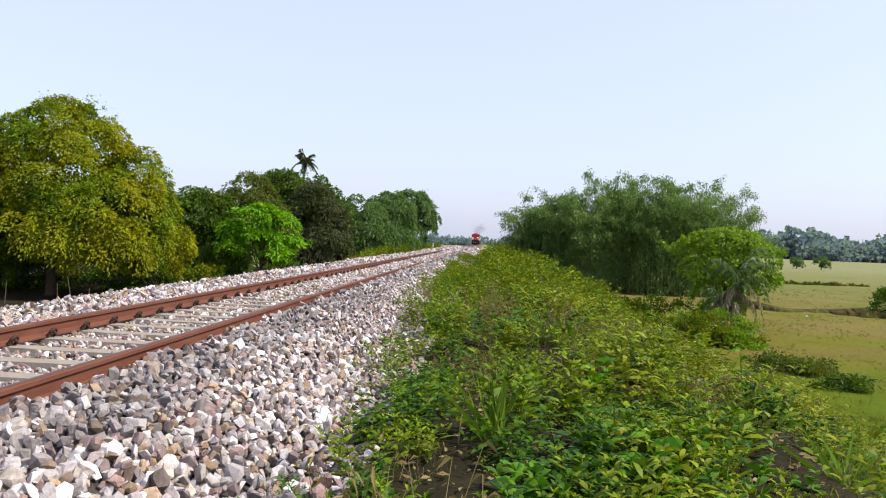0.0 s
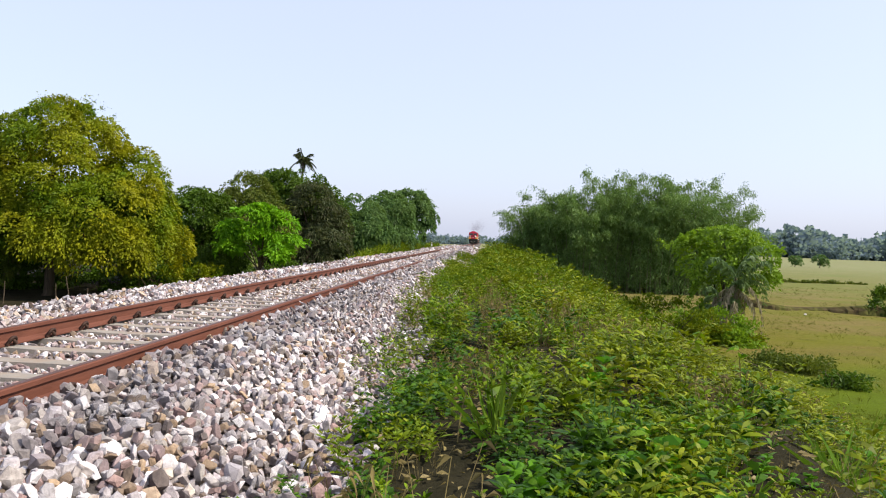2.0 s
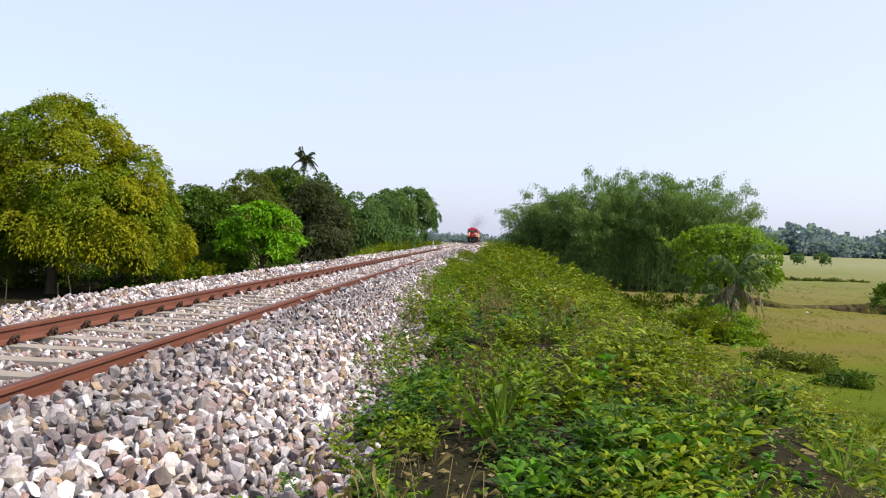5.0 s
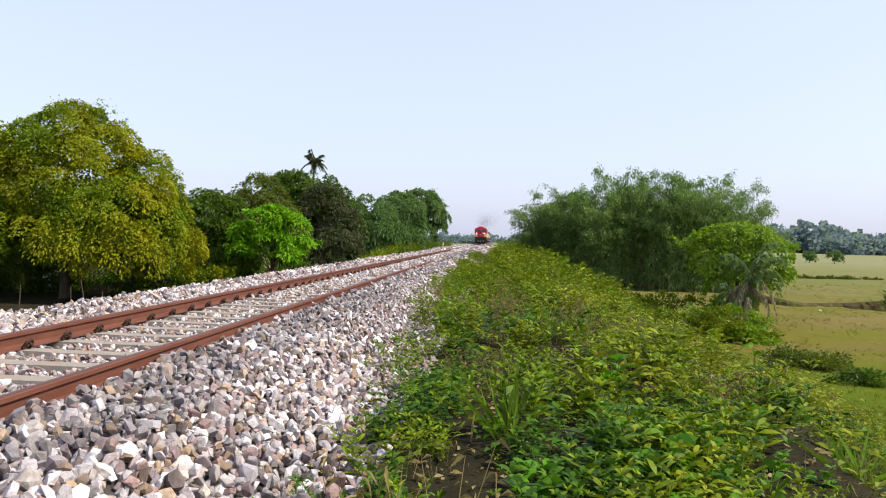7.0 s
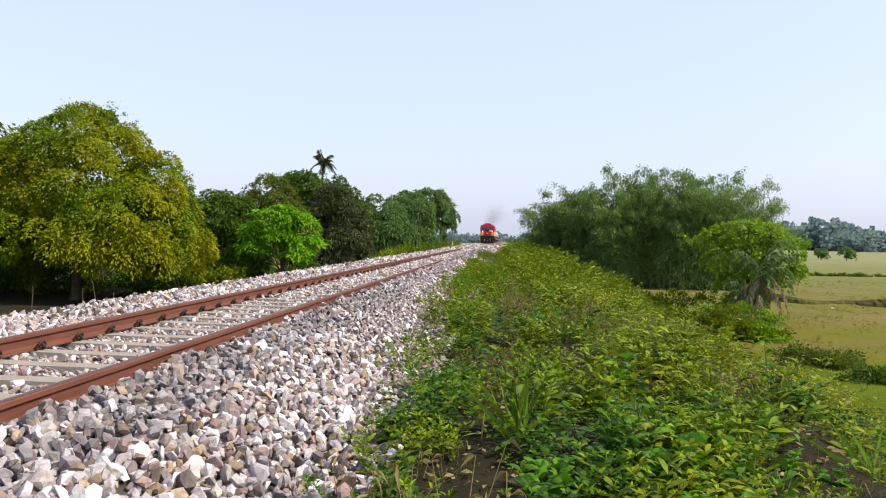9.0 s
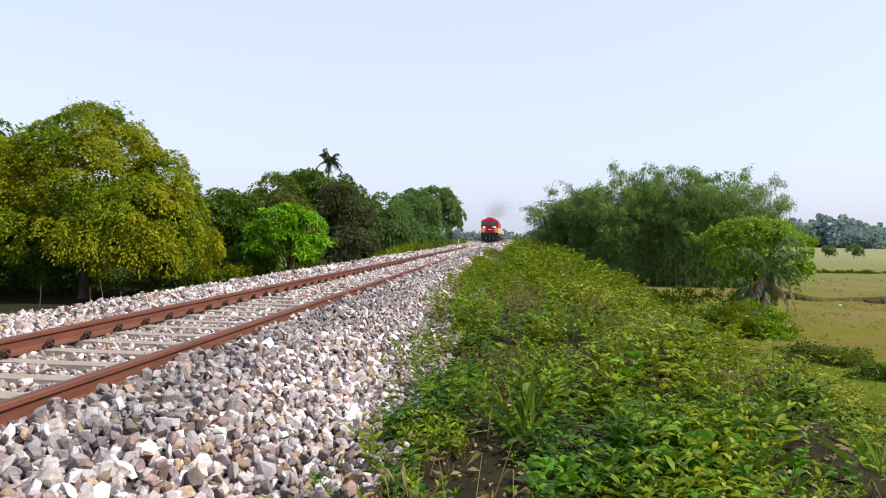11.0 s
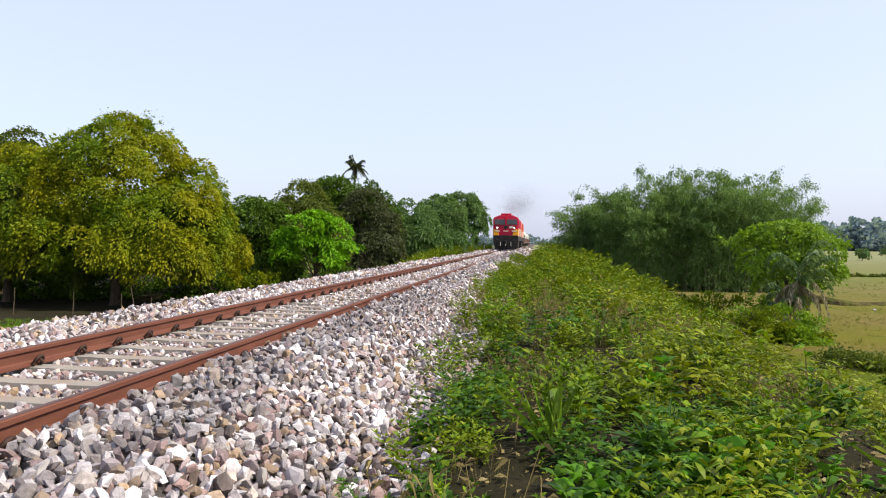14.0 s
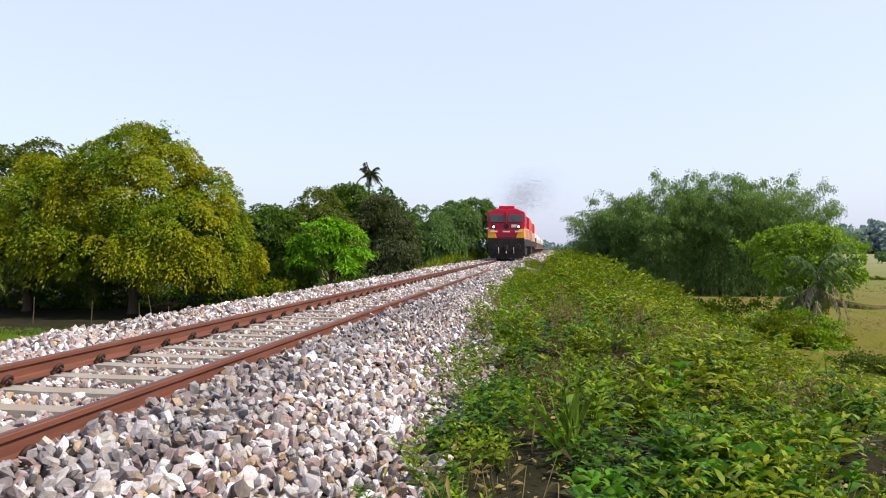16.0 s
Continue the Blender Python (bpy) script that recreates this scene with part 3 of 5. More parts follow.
tree("broadleaf_tree", (-18.6, 31.0), [(0, 0, 5.2, 3.5, 3.4, 2.6), (2.7, -0.6, 3.7, 2.8, 2.8, 2.1), (-3.0, -0.5, 4.6, 3.0, 3.0, 2.6), (0.5, -1.5, 3.0, 4.0, 2.4, 1.2), (4.2, 0.2, 2.4, 1.4, 1.8, 1.4), (-2.5, -1.6, 3.0, 2.4, 1.8, 1.1), (3.0, -1.4, 2.3, 2.0, 1.6, 0.9), (0.6, 0, 7.0, 2.3, 2.0, 1.45), (2.9, 0.2, 4.9, 1.9, 2.0, 1.7)], 100000, 0.135, LEAF_YELLOW,
     "large spreading tree with drooping yellow-green foliage beyond the track", 0.24, 0.15, 0.22, 12, bough=0.62, hang=0.4, flat=0.5, close=1.8)
tree("broadleaf_tree", (-23.8, 31.0), [(0, 0, 3.5, 2.8, 2.4, 2.1), (1.8, -1.0, 2.0, 2.2, 2.2, 1.4), (-2.5, 0.5, 3.2, 2.6, 2.4, 2.3)], 20000, 0.16, LEAF_OLIVE, "dense olive-green tree crowding the large one", 0.22, 0.5)
tree("broadleaf_tree", (-27.5, 35.5), [(0, 0, 5.6, 3.0, 2.8, 2.8), (1.2, 0, 7.6, 0.9, 0.9, 1.1)], 9000, 0.2, LEAF_OLIVE, "taller tree with light twiggy top behind the others", 0.2, 0.4)
backing = tree("broadleaf_tree", (-29, 40), [(0, 0, 3.5, 2.8, 2.4, 2.1), (1.8, -1.0, 2.0, 2.2, 2.2, 1.6), (-2.5, 0.5, 3.2, 2.6, 2.4, 2.3)], 6500, 0.27, LEAF_DARK, "dark tree standing deeper in the wood", 0.25, 0.4)
for at, turn in (((-24, 40), 200), ((-19.5, 40), 90), ((-33, 36), 150), ((-21, 46), 10), ((-17.5, 45), 300), ((-15.5, 60), 60), ((-14, 70), 250)):
    copy_thing(backing, pose(*at, WEST_Z - 0.1, 0, 0, turn))
tree("broadleaf_tree", (-14.9, 38.5), [(0, 0, 3.8, 1.6, 1.7, 1.5), (-1.0, -0.5, 2.2, 1.7, 1.7, 1.6), (1.3, -0.8, 1.9, 1.6, 1.6, 1.6), (0.2, -1.0, 1.0, 1.8, 1.3, 1.0)], 15000, 0.17, LEAF_DARK, "dark green rounded tree at the foot of the bank", 0.26, 0.3)
tree("broadleaf_tree", (-15.2, 47.0), [(0, 0, 5.2, 1.9, 1.9, 1.6), (0.3, 0, 4.0, 2.2, 2.0, 1.8), (-0.8, 0.5, 3.2, 2.2, 2.0, 2.0), (1.2, -0.6, 3.2, 2.2, 2.0, 2.0)], 13000, 0.19, LEAF_OLIVE, "olive green tree with a thin uneven top", 0.22, 0.3)
tree("broadleaf_tree", (-13.6, 53.0), [(0, 0, 6.2, 2.3, 1.9, 1.6), (0.2, 0, 5.0, 2.6, 2.2, 1.8), (1.6, 0, 4.6, 2.2, 2.0, 2.2), (-1.4, 0, 3.6, 2.3, 2.2, 2.2)], 12000, 0.21, LEAF_DARK, "tall dark green tree in the wood beside the line", 0.26, 0.3)
tree("broadleaf_tree", (-15.3, 54.5), [(0, 0, 6.3, 2.0, 1.9, 1.6), (0.9, 0, 5.2, 2.2, 2.0, 1.8), (-0.9, 0, 4.6, 2.2, 2.0, 2.0)], 11000, 0.2, LEAF_DARK, "tall dark green tree in the wood beside the line", 0.26, 0.3)
tree("broadleaf_tree", (-11.6, 50.0), [(0, 0, 5.0, 1.6, 1.7, 1.6), (0.6, 0, 2.6, 2.0, 2.0, 2.0), (-0.6, -0.7, 1.4, 2.0, 1.8, 1.5), (1.3, 0.5, 3.8, 1.1, 1.2, 1.3)], 14000, 0.20, LEAF_DUSKY, "dusky brown-green tree with dull drooping leaves", 0.24, 0.4)
tree("sapling_tree", (-11.0, 36.0), [(-0.2, 0, 4.1, 1.0, 1.0, 0.32), (0.9, 0.1, 3.8, 0.9, 0.9, 0.3), (-1.2, 0.2, 3.3, 0.9, 1.0, 0.35), (1.4, -0.2, 2.75, 0.75, 0.9, 0.3), (0.2, -0.5, 2.9, 0.8, 0.8, 0.3), (1.2, -0.5, 2.2, 0.7, 0.8, 0.25), (-1.2, -0.4, 2.4, 0.7, 0.8, 0.3)], 3000, 0.19, LEAF_BRIGHT, "young bright green tree with several slender stems", 0.3, 0.3, 0.07, 16, bough=0.42, hang=0.25, flat=0.25, close=1.0)
tree("broadleaf_tree", (-10.8, 65.0), [(0, 0, 5.0, 2.0, 2.0, 1.6), (0.8, -1, 3.0, 2.6, 2.2, 2.2), (-1.5, 0, 4.0, 2.0, 2.0, 2.2)], 12000, 0.24, LEAF_MID_HAZED, "mid-green tree hung with creepers beside the line", 0.24, 0.5)
tree("broadleaf_tree", (-9.6, 74.0), [(0, 0, 5.6, 2.4, 2.4, 2.0), (0.5, 0, 2.6, 2.6, 2.2, 2.2)], 9000, 0.26, LEAF_MID_HAZED, "green tree in the row beside the line", 0.24, 0.4)
tree("broadleaf_tree", (-9.0, 86.0), [(0, 0, 6.3, 2.8, 2.6, 1.6), (1.0, 0, 4.9, 2.3, 2.2, 1.9), (-0.6, -0.5, 3.4, 2.6, 2.4, 2.2), (-1.5, 0, 5.8, 1.5, 1.6, 1.4)], 22000, 0.26, LEAF_MID_HAZED, "tall rounded grey-green tree at the end of the row", 0.26, 0.3)


# ---------------------------------------------------------------- palm, bamboo, banana
def palm(at, crown_z):
    x, y = at
    z = float(ground_z(x, y)) - 0.1
    root = empty("areca_palm", (x, y, z))
    H = crown_z - z
    V, F = tubes([[((0, 0, 0), 0.11), ((0.05, 0, H * 0.4), 0.09), ((-0.05, 0, H * 0.8), 0.075), ((0, 0, H), 0.09)]], 8)
    array_part("trunk", V, F, BARK, root, "thin straight grey trunk", smooth=True)
    for k in range(17):
        a, lift = k * 2.4, rng.uniform(0.1, 2.0)
        d = np.array((math.cos(a), math.sin(a), 0))
        t = np.linspace(0, 1, 14)
        L = rng.uniform(0.95, 1.3)
        P = np.array((0, 0, H)) + t[:, None] * d * L * (0.85 - 0.2 * lift) + np.outer(t * lift * 0.9 - 1.1 * t ** 2 * (1.0 - 0.3 * lift), (0, 0, 1)) * L * 0.8
        V, F = tubes([[(tuple(p), 0.02 * (1.1 - q)) for p, q in zip(P, t)]], 4)
        side = np.cross(d, (0, 0, 1))
        pts = np.repeat(P[2:], 4, 0)
        hd = np.tile(np.array([side, -side, side, -side]), (12, 1)) + d * 0.7 + (0, 0, -0.35)
        V2, F2 = leaves(pts, hd, 0.34, 0.10, 0.35, 0.3)
        array_part("frond", np.concatenate([V, V2]), np.concatenate([F, F2 + len(V)]), LEAF_DUSKY, root)
    return tagged(root, "slim palm with a tuft of dark fronds above the wood", "palm")


palm((-14.9, 60.0), 7.0)


def bamboo(at, radius, height, culms, count, label, lean=1.0):
    x, y = at
    z = float(ground_z(x, y)) - 0.1
    root = empty("bamboo_clump", (x, y, z))
    paths, P, N = [], [], []
    t = np.linspace(0, 1, 9)
    for k in range(culms):
        a, r = rng.uniform(0, 6.283), radius * math.sqrt(rng.random())
        b = np.array((r * math.cos(a), r * math.sin(a) * 0.7, 0))
        out = np.array((math.cos(a), math.sin(a) * 0.8, 0)) * (0.08 + 0.34 * r / radius) * lean + rng.normal(0, 0.09, 3) * (1, 1, 0)
        H = height * rng.uniform(0.66, 1.0) * (1 - 0.2 * (r / radius) ** 2)
        c = b + t[:, None] ** 2.2 * out * H * 0.75 + np.outer(t - 0.14 * t ** 4 * (1 + r / radius), (0, 0, 1)) * H
        paths.append([(tuple(p), 0.045 * (1.08 - q)) for p, q in zip(c, t)])
        plumes = max(6, count // culms // 16)
        s = np.clip(rng.beta(1.5, 1.1, plumes), 0.08, 0.97)
        s[:2] = rng.uniform(0.88, 1.0, 2)
        q = np.stack([np.interp(s, t, c[:, j]) for j in range(3)], 1)
        way = rng.normal(0, 1, (plumes, 3)) * (1, 1, 0.25)
        way = way / np.linalg.norm(way, axis=1)[:, None] + out * 0.9
        reach = (0.85 - 0.5 * s)[:, None] * rng.uniform(0.5, 1.35, (plumes, 1))
        u = rng.random((plumes, 16, 1)) ** 0.7                    # along the side branch, which droops at its end
        pts = q[:, None] + way[:, None] * reach[:, None] * u * 1.25 + np.array((0, 0, 1.0)) * (0.35 * u - 0.75 * u ** 2) * reach[:, None]
        P.append((pts + rng.normal(0, 0.12, pts.shape)).reshape(-1, 3))
        N.append(np.broadcast_to((way * 0.6 + (0, 0, -0.55))[:, None], pts.shape).reshape(-1, 3))
    V, F = tubes(paths, 4)
    tagged(array_part("cane", V, F, CULM, root, "slender arching green culms", smooth=True), kind="stuff")
    P, N = np.concatenate(P), np.concatenate(N)
    P[:, 2] = np.maximum(P[:, 2], 0.15)
    V, F = leaves(P, N, 0.185 * rng.uniform(0.6, 1.3, len(P)), 0.15, 0.25, 1.0, N * 0.3 + (0, 0, 0.8))
    array_part("foliage", V, F, LEAF_BAMBOO, root, "feathery narrow leaves in plumes")
    return tagged(root, label, "bamboo", "bamboo thicket")


BAMBOO_TEXT = "tall feathery bamboo clump arching over the field edge"
bamboo((4.7, 57.5), 1.9, 8.5, 62, 40000, BAMBOO_TEXT)
bamboo((7.2, 56.5), 2.0, 10.5, 66, 52000, BAMBOO_TEXT)
bamboo((9.8, 57.0), 2.2, 11.7, 66, 56000, BAMBOO_TEXT)
bamboo((12.6, 56.5), 2.1, 11.3, 60, 52000, BAMBOO_TEXT)
bamboo((15.4, 56.5), 2.0, 11.4, 58, 48000, BAMBOO_TEXT)
bamboo((18.0, 57.0), 1.6, 10.6, 34, 24000, "thinner bamboo clump with bare arching tips", 1.15)


def banana(at, H, label, blades=9):
    x, y = at
    z = float(ground_z(x, y)) - 0.05
    root = empty("banana_plant", (x, y, z))
    V, F = tubes([[((0, 0, 0), 0.11), ((0.04, 0, H * 0.3), 0.085), ((0, 0.02, H * 0.55), 0.05)]], 8)
    array_part("stem", V, F, SHEATH, root, "brown stem wrapped in dry sheaths", smooth=True)
    for k in range(blades):
        a = k * 2.4 + rng.uniform(-0.3, 0.3)
        dead = k % 2 == 1
        up = rng.uniform(0.7, 1.5) if not dead else rng.uniform(0.1, 0.45)
        t = np.linspace(0, 1, 13)
        d = np.array((math.cos(a), math.sin(a), 0))
        L = H * (rng.uniform(0.5, 0.66) if not dead else rng.uniform(0.36, 0.5))
        c = np.array((0, 0, H * (rng.uniform(0.40, 0.56) if not dead else rng.uniform(0.26, 0.5)))) + np.outer(t - 0.35 * t ** 3, d) * L * 0.75 + np.outer(up * t - (1.05 if not dead else 1.1) * t ** 2, (0, 0, 1)) * L
        side = np.cross(d, (0, 0, 1))
        # the blade is torn into strips that hang from the rib
        V, F = tubes([[(tuple(p), 0.018 * (1.15 - q)) for p, q in zip(c, t)]], 4)
        pts = np.repeat(c[2:], 8, 0) + rng.normal(0, 0.02, (88, 3))
        hd = np.tile(np.array([side, -side] * 4), (11, 1)) + d * 0.5 + (0, 0, -0.35 if not dead else -1.6)
        w = np.repeat(np.sin(np.pi * np.clip(t[2:] * 0.85 + 0.1, 0, 1)) ** 0.6, 8)
        V2, F2 = leaves(pts, hd, 0.30 * w * rng.uniform(0.6, 1.1, 88) * (0.8 if dead else 1), 0.17, 0.35, 0.25, np.tile((0, 0, 1.0), (88, 1)))
        array_part("blade", np.concatenate([V, V2]), np.concatenate([F, F2 + len(V)]), DRY_BLADE if dead else LEAF_BANANA, root, "withered hanging brown blade" if dead else "torn arching green blade")
    return tagged(root, label, "banana plant", "banana plants")


banana((9.75, 29.2), 4.3, "banana plant with torn upright leaves below the bank", 19)
banana((9.45, 29.7), 3.0, "smaller banana plant with drooping withered leaves", 12)
banana((9.3, 29.8), 2.2, "small banana plant crowded by weeds", 8)
tree("sapling_tree", (10.25, 32.5), [(0.1, 0, 3.95, 1.25, 1.4, 0.4), (1.25, 0, 3.45, 1.0, 1.4, 0.4), (-1.2, 0.2, 3.55, 0.9, 1.4, 0.4), (0.4, -0.3, 3.0, 1.4, 1.4, 0.4), (1.2, -0.2, 2.5, 1.0, 1.2, 0.4), (-1.0, -0.3, 2.7, 0.9, 1.2, 0.4), (0.2, 0, 1.9, 1.4, 1.2, 0.5), (0.0, 0.3, 1.1, 1.1, 0.9, 0.5)], 6400, 0.15, LEAF_LIGHT, "small flat-topped tree with layered light green leaves", 0.3, 0.15, 0.05, 10, bough=0.42, hang=0.15, flat=0.18, close=0.95)


def bush(at, rx, ry, rz, count, leaf, mat, label, group="bushes in the field"):
    x, y = at
    z = float(ground_z(x, y)) - 0.08
    root = empty("bush", (x, y, z))
    stems = [[((rng.uniform(-0.4, 0.4) * rx, rng.uniform(-0.4, 0.4) * ry, 0), 0.02), ((rng.uniform(-0.8, 0.8) * rx, rng.uniform(-0.8, 0.8) * ry, rz * rng.uniform(0.6, 1.1)), 0.006)] for _ in range(9)]
    V, F = tubes(stems, 4)
    tagged(array_part("twig", V, F, BARK, root), kind="stuff")
    lobes = [(rng.uniform(-0.55, 0.55) * rx, rng.uniform(-0.4, 0.4) * ry, rz * rng.uniform(0.25, 0.5), rx * 0.5, ry * 0.6, rz * rng.uniform(0.4, 0.6)) for _ in range(6)]
    P, N = crown_points(lobes, count, 0.3)
    P[:, 2] = np.abs(P[:, 2])
    V, F = leaves(P, N + (0, 0, 0.3), leaf * rng.uniform(0.6, 1.4, len(P)), 0.28, 0.2)
    array_part("foliage", V, F, mat, root)
    return tagged(root, label, "bush", group)


bush((8.6, 21.9), 2.0, 1.1, 0.42, 6000, 0.10, LEAF_OLIVE, "low sprawling bush at the foot of the bank")
bush((9.2, 19.4), 0.85, 0.6, 0.4, 2400, 0.10, LEAF_DARK, "low flat bush on the mown grass")
bush((22.9, 43.0), 1.8, 1.4, 1.55, 4200, 0.16, LEAF_DARK, "rounded dark bush on a field bund")
bush((9.5, 27.6), 0.9, 0.8, 0.55, 2400, 0.12, LEAF_VERGE, "tall weeds round the banana plants")
bush((8.8, 26.8), 1.2, 0.9, 0.9, 3600, 0.12, LEAF_LIGHT, "tall weeds round the banana plants")
bush((8.2, 28.2), 1.4, 1.1, 1.35, 4600, 0.12, LEAF_LIGHT, "tall weeds round the banana plants")
bush((6.9, 27.0), 1.7, 1.5, 1.3, 5200, 0.12, LEAF_VERGE, "tall weeds crowded at the foot of the bank")
bush((7.2, 33.0), 2.0, 2.0, 1.3, 4600, 0.14, LEAF_VERGE, "tall weeds crowded at the foot of the bank")
bush((-11.5, 43.0), 2.2, 1.6, 1.6, 3600, 0.15, LEAF_DARK, "dark undergrowth beside the line", "undergrowth")
bush((-13.6, 34.5), 1.7, 1.4, 1.7, 3600, 0.14, LEAF_YELLOW, "olive undergrowth at the foot of the trees", "undergrowth")
bush((-10.8, 56.0), 2.2, 2.6, 1.7, 3000, 0.16, LEAF_DUSKY, "dusky undergrowth beside the line", "undergrowth")
bush((-22.5, 33.5), 2.6, 1.5, 2.2, 3600, 0.16, LEAF_DARK, "dark undergrowth in the shade of the trees", "undergrowth")
for at in ((-27.0, 32.5), (-20.0, 34.5), (-31.0, 34.0), (-24.5, 36.0)):
    bush(at, 2.8, 1.5, 2.4, 3600, 0.17, LEAF_DARK, "dark undergrowth in the shade of the trees", "undergrowth")
bush((-16.5, 34.5), 3.2, 1.5, 2.2, 4600, 0.16, LEAF_DARK, "dark undergrowth in the shade of the trees", "undergrowth")
for at, h in (((81, 184), 2.2), ((76, 186), 2.0), ((38, 120), 1.6), ((27, 92), 1.3), ((24, 86), 1.2), ((46, 140), 1.8)):
    tree("field_tree", at, [(0, 0, h, h * 0.6, h * 0.6, h * 0.45), (h * 0.4, 0, h * 0.6, h * 0.5, h * 0.5, h * 0.35)], 900, 0.3, LEAF_MID_HAZED, "lone small tree standing in the fields", 0.3, 0.2, 0.1, 4, "field trees")


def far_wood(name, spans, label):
    """A belt of crowns, far off, along a line; their leaf colour holds the haze."""
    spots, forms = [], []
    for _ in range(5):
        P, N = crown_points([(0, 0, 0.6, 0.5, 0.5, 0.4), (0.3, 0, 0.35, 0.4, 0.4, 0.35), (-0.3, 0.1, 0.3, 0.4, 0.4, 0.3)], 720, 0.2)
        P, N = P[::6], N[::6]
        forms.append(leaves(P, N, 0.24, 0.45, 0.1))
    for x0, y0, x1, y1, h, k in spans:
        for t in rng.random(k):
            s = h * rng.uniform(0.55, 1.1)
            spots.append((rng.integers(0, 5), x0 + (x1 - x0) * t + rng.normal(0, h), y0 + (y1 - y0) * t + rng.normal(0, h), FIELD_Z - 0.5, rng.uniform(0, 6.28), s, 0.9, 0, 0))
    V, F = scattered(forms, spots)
    return tagged(array_part(name, V, F, HAZED_WOOD), label, "wood", kind="stuff")


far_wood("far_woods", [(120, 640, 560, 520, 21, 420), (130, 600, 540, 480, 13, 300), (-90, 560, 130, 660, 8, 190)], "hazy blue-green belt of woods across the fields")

# ---------------------------------------------------------------- low plants on the verge


def weed(h, pairs, leaf, width=0.26, fine=True, droop=0.3):
    """An upright weed: a thin stem with opposite leaves, larger half way up, and a whorl at the tip."""
    bend = rng.normal(0, 0.10, 2)
    t = np.linspace(0, 1, 4)
    V, F = tubes([[((bend[0] * q * q, bend[1] * q * q, h * q), 0.004 * (1.2 - q)) for q in t]], 3)
    P, N, L = [], [], []
    for k in range(pairs):
        q = 0.28 + 0.64 * (k + 0.5) / pairs
        a = k * 1.57 + rng.uniform(-0.4, 0.4)
        for s in (0, math.pi):
            P.append((bend[0] * q * q, bend[1] * q * q, h * q))
            N.append((math.cos(a + s), math.sin(a + s), 0.45 + 0.4 * q))
            L.append(leaf * (1.2 - 0.55 * abs(q - 0.55)) * rng.uniform(0.75, 1.25))
    for k in range(5):
        a = k * 1.2566 + rng.uniform(-0.3, 0.3)
        P.append((bend[0], bend[1], h * 0.98))
        N.append((math.cos(a), math.sin(a), 1.1))
        L.append(leaf * rng.uniform(0.55, 0.9))
    V2, F2 = (blades if fine else leaves)(np.array(P), np.array(N), np.array(L), width, droop, 0.35)
    if not fine:
        return V2, F2
    return np.concatenate([V, V2]), np.concatenate([F, F2 + len(V)])


def bushy(h, stems, leaf, width=0.26, fine=True, droop=0.3, pairs=(3, 6)):
    """Several stems from one foot, a little apart and leaning outwards."""
    Vs, Fs, at = [], [], 0
    for _ in range(stems):
        V, F = weed(h * rng.uniform(0.62, 1.0), rng.integers(*pairs), leaf, width, fine, droop)
        a, lean = rng.uniform(0, 6.28), rng.uniform(0.05, 0.42)
        V = V + np.stack([(V[:, 2] * lean + 0.05) * math.cos(a), (V[:, 2] * lean + 0.05) * math.sin(a), -0.15 * lean * V[:, 2]], 1)
        Vs.append(V)
        Fs.append(F + at)
        at += len(V)
    return np.concatenate(Vs), np.concatenate(Fs)


def tuft(h, blades):
    P = rng.normal(0, 0.03, (blades, 3)) * (1, 1, 0)
    N = np.stack([rng.normal(0, 0.45, blades), rng.normal(0, 0.45, blades), np.ones(blades)], 1)
    return leaves(P, N, h * rng.uniform(0.6, 1.2, blades), 0.025, 0.12, 0.2)


def stalks(h, k):
    V, F = tubes([[((rng.normal(0, 0.03), rng.normal(0, 0.03), 0), 0.003), ((rng.normal(0, 0.12), rng.normal(0, 0.12), h * rng.uniform(0.5, 1.0)), 0.0015)] for _ in range(k)], 3)
    P = V[rng.integers(0, len(V), k * 3)]
    V2, F2 = leaves(P, rng.normal(0, 1, (len(P), 3)) - (0, 0, 0.4), 0.055, 0.13, 0.5)
    return np.concatenate([V, V2]), np.concatenate([F, F2 + len(V)])


def path_mid(y):
    return -0.16 + 0.012 * y + 0.08 * np.sin(y * 0.5)


def stone_edge(y):
    """Where the plants give out on the ballast slope."""
    return -1.22 - np.clip(y - 4.5, 0, 12) * 0.057 - np.clip(y - 16, 0, 40) * 0.012 + 0.14 * np.sin(y * 1.9) + 0.10 * np.sin(y * 4.7 + 1)


